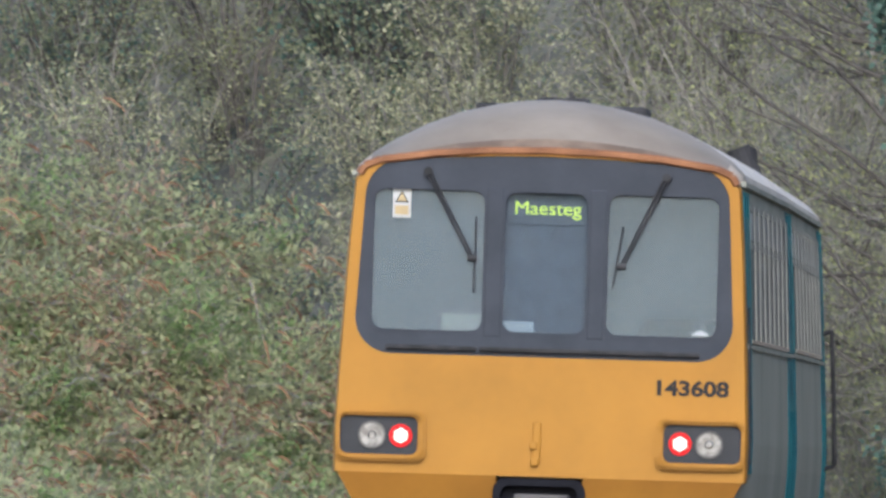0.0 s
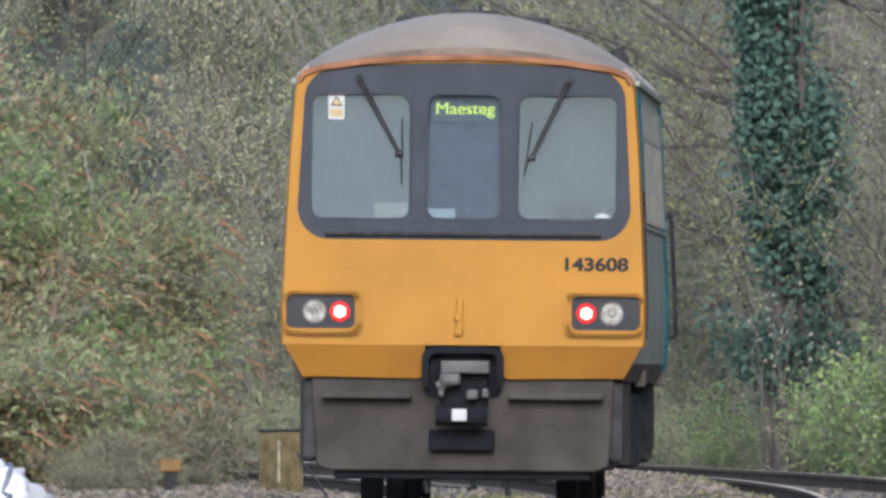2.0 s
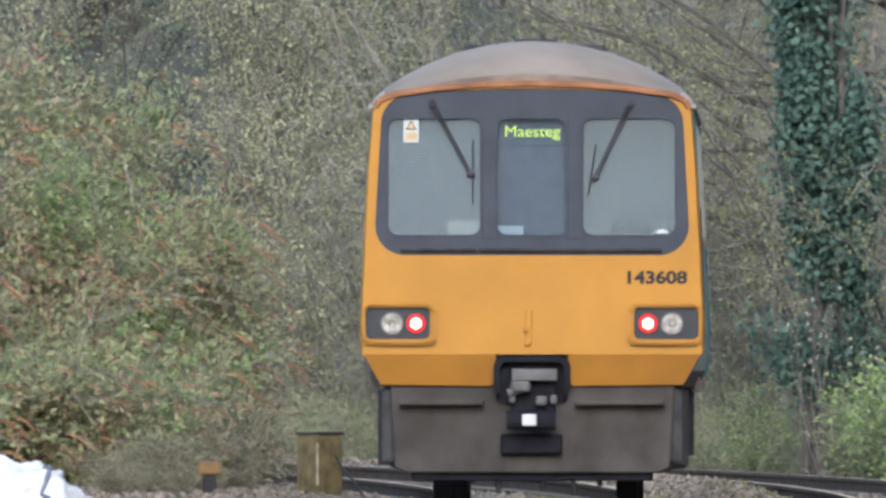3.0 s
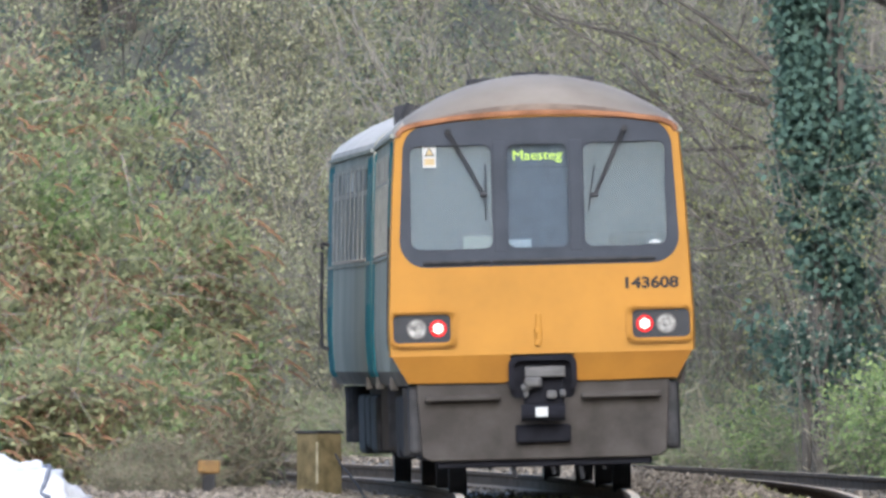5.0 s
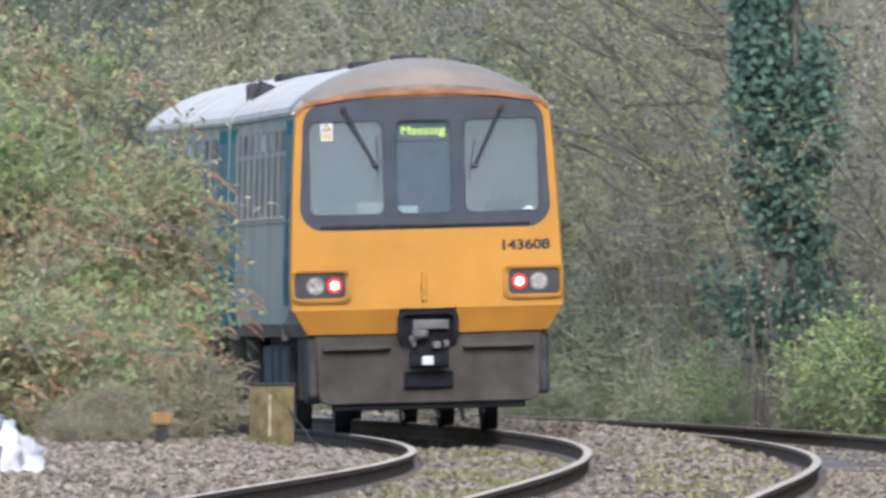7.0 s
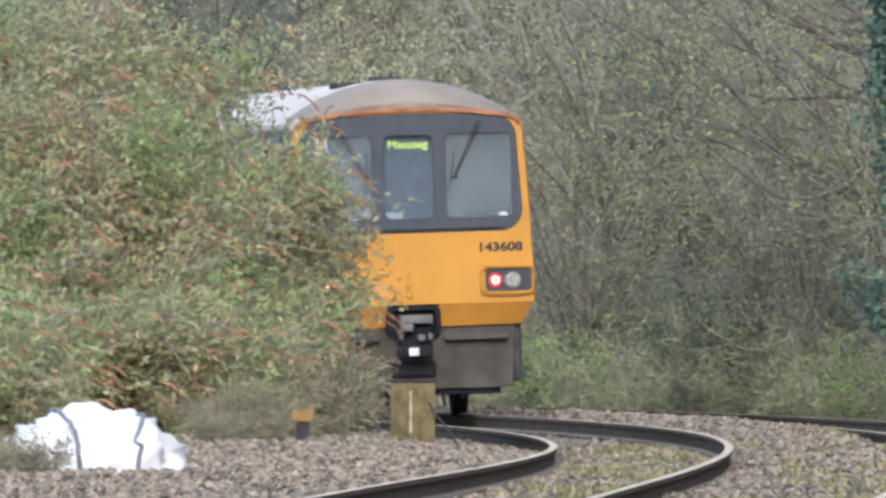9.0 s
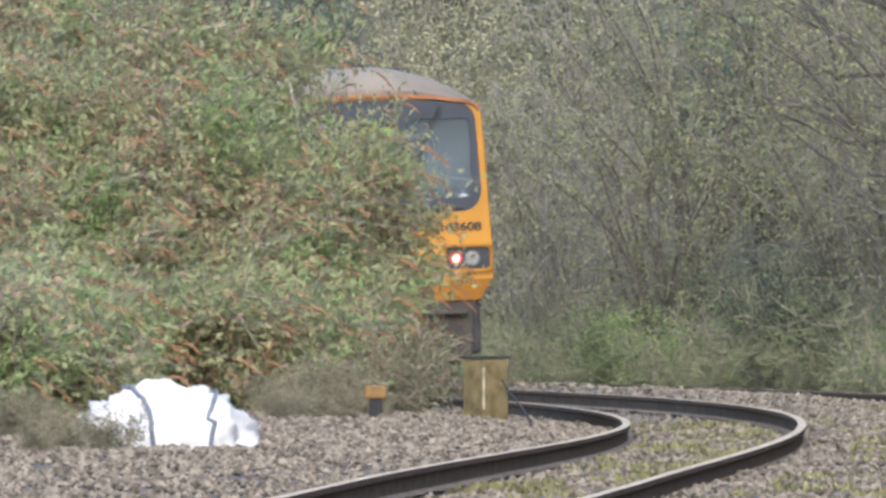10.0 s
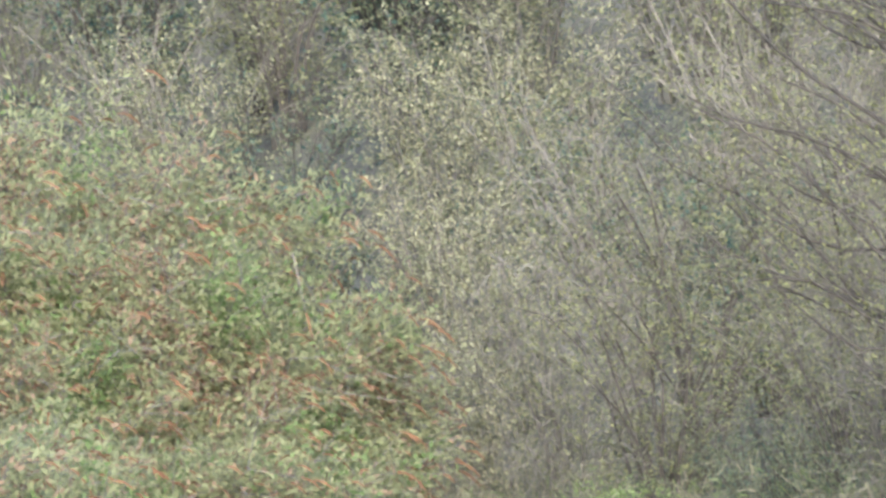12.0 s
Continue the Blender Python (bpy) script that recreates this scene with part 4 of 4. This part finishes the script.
def build_limb_tree():
    """A tree whose long dark limbs sweep out low over the bank."""
    rng = np.random.default_rng(77)
    tree = tagged(new("sweeping_tree"), "tree with long dark bare limbs sweeping over the bank", "tree")
    base = Vector((5.6, 313.0, 0.6))
    limbs, twigs = [[(base + Vector((0.1 * math.sin(3 * q), 0, 6.5 * q)), 0.11 * (1 - 0.6 * q)) for q in np.linspace(0, 1, 10)]], []
    for k in range(32):
        o = base + Vector((0, 0, rng.uniform(0.9, 6.0)))
        ln, rise = rng.uniform(2.4, 5.2), rng.uniform(0.15, 0.75)
        away = Vector((-1, rng.normal(0, 0.25), 0))
        w1 = rng.normal(0, 0.12)
        path = [(o + away * ln * q + Vector((0, 0, ln * (rise * q ** 1.4) + w1 * math.sin(6 * q) + 0.12 * math.sin(11 * q + k))), 0.042 * (1 - 0.8 * q)) for q in np.linspace(0, 1, 12)]
        limbs.append(path)
        for _ in range(22):
            q = int(rng.integers(2, 11))
            p = path[q][0]
            d = Vector((rng.normal(-0.6, 0.4), rng.normal(0, 0.4), rng.normal(0.55, 0.4))).normalized()
            m = rng.uniform(0.4, 1.2)
            twigs.append([(p + d * m * w + Vector((0, 0, 0.12 * m * w * w)), 0.009 * (1 - 0.7 * w)) for w in (0, 0.5, 1.0)])
    tagged(part("branchwork", tube_mesh("branchwork", limbs, DARKBARK, 5), None, tree), kind="stuff")
    tagged(part("brushwood", tube_mesh("brushwood", twigs, BARK, 3), None, tree), kind="stuff")
    pts, ways = leaves_on(rng, twigs, 6, 0.06)
    tagged(part("foliage", leaf_mesh("foliage", pts, ways, 0.055, 0.035, L_OLIVE, rng), None, tree), kind="stuff")


build_ivy_tree()
build_limb_tree()


def build_weeds():
    """Dry grass and weeds at the foot of the buddleia, round the bag and between the rails."""
    rng = np.random.default_rng(9)
    src = build_plant("stalks", 91)
    tagged(src, "dry grass and dead stalks at the foot of the buddleia", "grass", group="dry grass by the ballast")
    spots = [(-2.0 - 1.05 * rng.random(), rng.uniform(254, 259), rng.uniform(0.7, 1.1)) for _ in range(22)]
    spots += [(-3.45 - 0.8 * rng.random(), rng.uniform(193, 198), rng.uniform(0.25, 0.42)) for _ in range(6)]
    spots += [(-4.4 - 1.2 * rng.random(), rng.uniform(197, 238), rng.uniform(0.3, 0.6)) for _ in range(24)]
    spots += [(-2.3 - 0.75 * rng.random(), rng.uniform(248, 254), rng.uniform(0.4, 0.7)) for _ in range(10)]
    spots += [(-2.4 - 0.6 * rng.random(), rng.uniform(240, 248), rng.uniform(0.25, 0.4)) for _ in range(7)]
    spots += [(-2.1 - 0.25 * rng.random(), rng.uniform(249, 251.5), rng.uniform(0.28, 0.38)) for _ in range(4)]
    spots += [(-1.75 - 0.5 * rng.random(), rng.uniform(255, 259), rng.uniform(0.25, 0.4)) for _ in range(6)]
    for k, (x, y, s) in enumerate(spots):
        m = pose(x, y, ground_height(x - centre(y), y) - 0.03, 0, rng.uniform(8, 30), 0) @ pose(0, 0, 0, 0, 0, rng.uniform(0, 360)) @ Matrix.Diagonal((s, s, s, 1))
        if k == 0:
            src.matrix_basis = m
        else:
            copy_thing(src, pose(0, 0, 0)).matrix_basis = m
    n = 5200
    u, y = np.concatenate([rng.uniform(-0.6, 0.6, 3000), rng.uniform(1.2, 2.5, 2200)]), rng.uniform(168, 262, n)
    keep = [noise.noise(Vector((a * 1.5, b * 0.2, 7.0))) > 0.1 for a, b in zip(u, y)]
    pts = [(ground_x(a, b), b, ground_height(a, b) + 0.01) for a, b, k in zip(u, y, keep) if k]
    ways = np.stack([rng.normal(0, 0.4, len(pts)), rng.normal(0, 0.4, len(pts)), np.full(len(pts), 0.8)], 1)
    tagged(new("moss", leaf_mesh("moss", pts, ways, 0.06, 0.035, MOSS, rng)), "yellow-green moss and weeds between the rails", "weeds", kind="stuff")


build_weeds()


def build_blossom(x, y, z, seed):
    """A thin shoot from the bank with a spray of cream blossom near its top."""
    rng = np.random.default_rng(seed)
    ob = tagged(new("blossom_shoot"), "thin shoot with small cream blossoms", "shrub", group="blossom by the ivy")
    u = x - centre(y)
    foot = Vector((0.1, 0.2, ground_height(u, y) - z - 0.1))
    shoots, pts = [], []
    for k in range(9):
        tip = Vector((rng.normal(0, 0.22), rng.normal(0, 0.1), rng.uniform(-0.25, 0.35)))
        path = [(foot.lerp(tip, q) + Vector((0.06 * math.sin(7 * q + k), 0, 0)), 0.009 * (1 - 0.7 * q)) for q in (0, 0.25, 0.5, 0.75, 1.0)]
        shoots.append(path)
        for _ in range(6):
            pts.append(path[3][0].lerp(path[4][0], rng.uniform(0.1, 1.0)) + Vector(rng.normal(0, 0.03, 3)))
    tagged(part("branchwork", tube_mesh("branchwork", shoots, BARK, 4), None, ob), kind="stuff")
    tagged(part("blossom", leaf_mesh("blossom", pts, rng.normal(0, 1, (len(pts), 3)), 0.05, 0.045, L_BLOSSOM, rng), None, ob), kind="stuff")
    ob.matrix_basis = pose(x, y, z)


for k, (x, y, z) in enumerate(((4.15, 298.0, 1.7), (4.5, 298.5, 1.5), (3.95, 299.0, 1.95), (5.4, 296.0, 4.2), (5.65, 296.5, 3.9))):
    build_blossom(x * 0.99, y - 3, z, 50 + k)


def build_buddleia(x, y, h, r, seed, stems=60):
    rng = np.random.default_rng(seed)
    mains, sides = grow(rng, h, r, stems, 28, 0.45, base=0.5, start=0.10, twig_len=0.5, thick=0.02, bends=(0, 1.0))
    plant = tagged(new("buddleia"), "overgrown green buddleia with drooping brown seed heads", "shrub", group="buddleia thicket")
    tagged(part("branchwork", tube_mesh("branchwork", mains, BARK, 3), None, plant), kind="stuff")
    tagged(part("brushwood", tube_mesh("brushwood", sides, PALETWIG, 3), None, plant), kind="stuff")
    pts, ways = leaves_on(rng, sides, 23, 0.085)
    patch = np.array([noise.noise(Vector((p.x + x, p.y, p.z)) * 1.3) for p in pts])
    chance = rng.random(len(pts))
    which = np.where(patch > 0.08, np.where(chance < 0.34, 2, 0), np.where((patch < -0.22) & (chance < 0.45), 1, np.where(chance < 0.1, 2, 0)))
    tagged(part("foliage", leaf_mesh("foliage", pts, ways, 0.09, 0.037, [L_BUDD, L_BRIGHT, L_BROWN], rng, which), None, plant), kind="stuff")
    # seed heads: drooping tapered spikes at the tips of twigs
    heads = []
    for tw in sides:
        if rng.random() < 0.33:
            o, d = tw[-1][0], (tw[-1][0] - tw[-2][0]).normalized()
            d = (Vector((d.x * 1.6, d.y * 0.5, 0.2)) + Vector(rng.normal(0, 0.22, 3))).normalized()
            ln = rng.uniform(0.12, 0.27)
            heads.append([(o + d * ln * w - Vector((0, 0, ln * 0.7 * w * w)), 0.005 + 0.0068 * math.sin(math.pi * min(1, w * 0.9 + 0.1))) for w in (0, 0.3, 0.6, 0.85, 1.0)])
    tagged(part("seed_head", tube_mesh("seed_head", heads, SEED, 3), None, plant, "rust-brown dead flower spikes"), kind="stuff")
    plant.matrix_basis = pose(x, y, ground_height(x - centre(y), y) - 0.05)


for x, y, h, r, seed, stems in ((-3.12, 261.0, 2.7, 1.05, 1, 72), (-4.0, 262.4, 3.65, 1.12, 2, 72), (-5.2, 261.4, 4.15, 1.4, 3, 85), (-6.6, 262.8, 4.2, 1.5, 4, 80), (-3.4, 259.2, 2.3, 0.9, 5, 50), (-4.6, 258.3, 3.0, 1.1, 6, 65), (-5.9, 257.9, 3.2, 1.2, 7, 65), (-2.75, 261.9, 1.85, 0.8, 8, 40), (-4.5, 263.2, 4.0, 1.1, 9, 60), (-4.0, 256.9, 1.5, 0.9, 10, 45), (-5.2, 256.1, 1.6, 1.0, 11, 45), (-3.0, 258.3, 1.2, 0.7, 12, 35), (-6.3, 255.6, 1.7, 1.0, 13, 45), (-3.3, 254.0, 0.95, 0.7, 14, 26), (-4.2, 253.5, 1.0, 0.8, 15, 28), (-5.1, 253.0, 1.0, 0.8, 16, 28), (-6.0, 253.0, 1.1, 0.8, 17, 28), (-2.85, 256.5, 0.8, 0.5, 18, 22), (-4.7, 215.0, 0.95, 0.6, 19, 22), (-5.35, 212.0, 1.05, 0.7, 20, 24), (-5.0, 223.0, 1.1, 0.7, 21, 24), (-4.8, 256.9, 2.55, 0.9, 22, 42), (-5.7, 256.6, 2.35, 0.9, 23, 42), (-3.5, 255.2, 1.15, 0.65, 24, 30)):
    build_buddleia(x, y, h, r, seed, stems)


# ---- small trackside things ----
def build_post():
    post = tagged(new("marker_post"), "squat khaki concrete post with a dark cap beside the rails", "post")
    bm = bmesh.new()
    box(bm, -0.15, 0.15, -0.15, 0.15, -0.15, 0.52, 0.018)
    bm.verts.ensure_lookup_table()
    part("shaft", bm, CONCRETE, post)
    part("cap", boxed(-0.16, 0.16, -0.16, 0.16, 0.52, 0.545, bevel=0.006), BLACK, post, "dark flat cap")
    part("streak", boxed(-0.154, -0.135, -0.154, -0.135, 0.06, 0.44, bevel=0.006), WORN, post, "pale weathered corner")
    post.matrix_basis = pose(-1.05, 247.5, 0.0, 0, 0, 40)


def build_marker():
    mk = tagged(new("ground_marker"), "small yellow-topped marker at the foot of the bush", "marker")
    part("head", boxed(-0.10, 0.10, -0.08, 0.08, 0.22, 0.34, bevel=0.02), FADED, mk, "faded yellow top")
    part("stub", boxed(-0.06, 0.06, -0.05, 0.05, -0.1, 0.22, bevel=0.015), BLACK, mk)
    mk.matrix_basis = pose(-2.045, 246.5, -0.06)


def bag_surface(p, proud=0.0):
    """Where the slumped sack's skin lies in the direction p."""
    w = Vector((p.x * 0.8, p.y * 0.8, p.z * 2.6))
    k = 1.06 + 0.14 * noise.noise(p * 2.2) - 0.22 * abs(noise.noise(w * 2.6)) - 0.05 * abs(noise.noise(w * 5.5 + Vector((3, 1, 0)))) - 0.09 * abs(noise.noise(Vector((w.x * 6, w.y * 6, w.z * 9 + 2)))) + proud
    return Vector((p.x * 0.68 * k, p.y * 0.5 * k, max(-0.12, (abs(p.z) ** 0.75 * (1 if p.z > 0 else -1)) * 0.50 * k)))


def build_bag():
    bm = bmesh.new()
    bmesh.ops.create_icosphere(bm, subdivisions=5, radius=1.0)
    for v in bm.verts:
        v.co = bag_surface(v.co.normalized())
    bag = tagged(new("bulk_bag"), "bright white woven bulk bag slumped on the ballast", "bag")
    part("sack", bm, BAG, bag, smooth=True)
    for x0, lean in ((-0.42, -0.22), (0.55, 0.15)):
        path = []
        for i in range(22):
            a = math.pi * (i + 0.3) / 22
            p = Vector((x0 - lean * math.cos(a), -math.cos(a) * 0.9, math.sin(a) * 0.9)).normalized()
            path.append((bag_surface(p, 0.015), 0.019))
        part("strap", tube_mesh("strap", [path], STRAP, 6), None, bag, "dark lifting strap")
    bag.matrix_basis = pose(-3.2, 199.5, -0.035, 0, 0, 8)


def build_cable():
    pts = [(-0.90, 247.2, 0.33), (-0.84, 247.0, 0.22), (-0.78, 246.7, 0.16), (-0.70, 246.4, 0.05), (-0.62, 246.0, -0.08)]
    ob = new("cable", tube_mesh("cable", [[(Vector(p), 0.011) for p in pts]], BLACK, 6))
    tagged(ob, "thin black cable trailing from the post to the ballast", "cable")


build_cable()
build_post()
build_marker()
build_bag()


# ---- movement ----
def path_table():
    ys = np.arange(90.0, 495.0, 0.1)
    xs = np.array([centre(y) for y in ys])
    s = np.concatenate([[0], np.cumsum(np.hypot(np.diff(xs), np.diff(ys)))])
    return ys, xs, s


def motions():
    ys, xs, ss = path_table()

    def at(s):
        return Vector((float(np.interp(s, ss, xs)), float(np.interp(s, ss, ys)), 0.0))

    def bounce(t):
        """The rear car's rise on its springs."""
        return float(np.interp(t, (1.5, 2.0, 2.5, 3.0), (0.0, 0.036, 0.014, 0.0)))

    def car_pose(s, up=0.0):
        a, b = at(s + AXLES[0]), at(s + AXLES[1])
        d = (b - a).normalized()
        o = a - d * AXLES[0]
        return pose(o.x, o.y, up, 0, cant((a.y + b.y) / 2) * 0.5 + cant(o.y) * 0.5, math.degrees(math.atan2(-d.x, d.y)))

    def gone(t):
        return float(np.interp(178.95 + 11.622 * t + 0.1992 * t * t, ys, ss))

    times = [0.25 * k for k in range(49)]
    walk(rear_car, [(t, car_pose(gone(t), bounce(t))) for t in times])
    walk(lead_car, [(t, car_pose(gone(t) + LENGTH + 0.28)) for t in times])
    for wheels in (rear_wheels, lead_wheels):
        for wheel, ay in zip(wheels, AXLES):
            rows = []
            for k in range(361):
                t = k / 30
                up = bounce(t) if wheels is rear_wheels else 0.0
                rows.append((t, pose(0, ay, 0.42 - up, -math.degrees((gone(t) - gone(0)) / 0.42), 0, 0)))
            walk(wheel, rows)


motions()
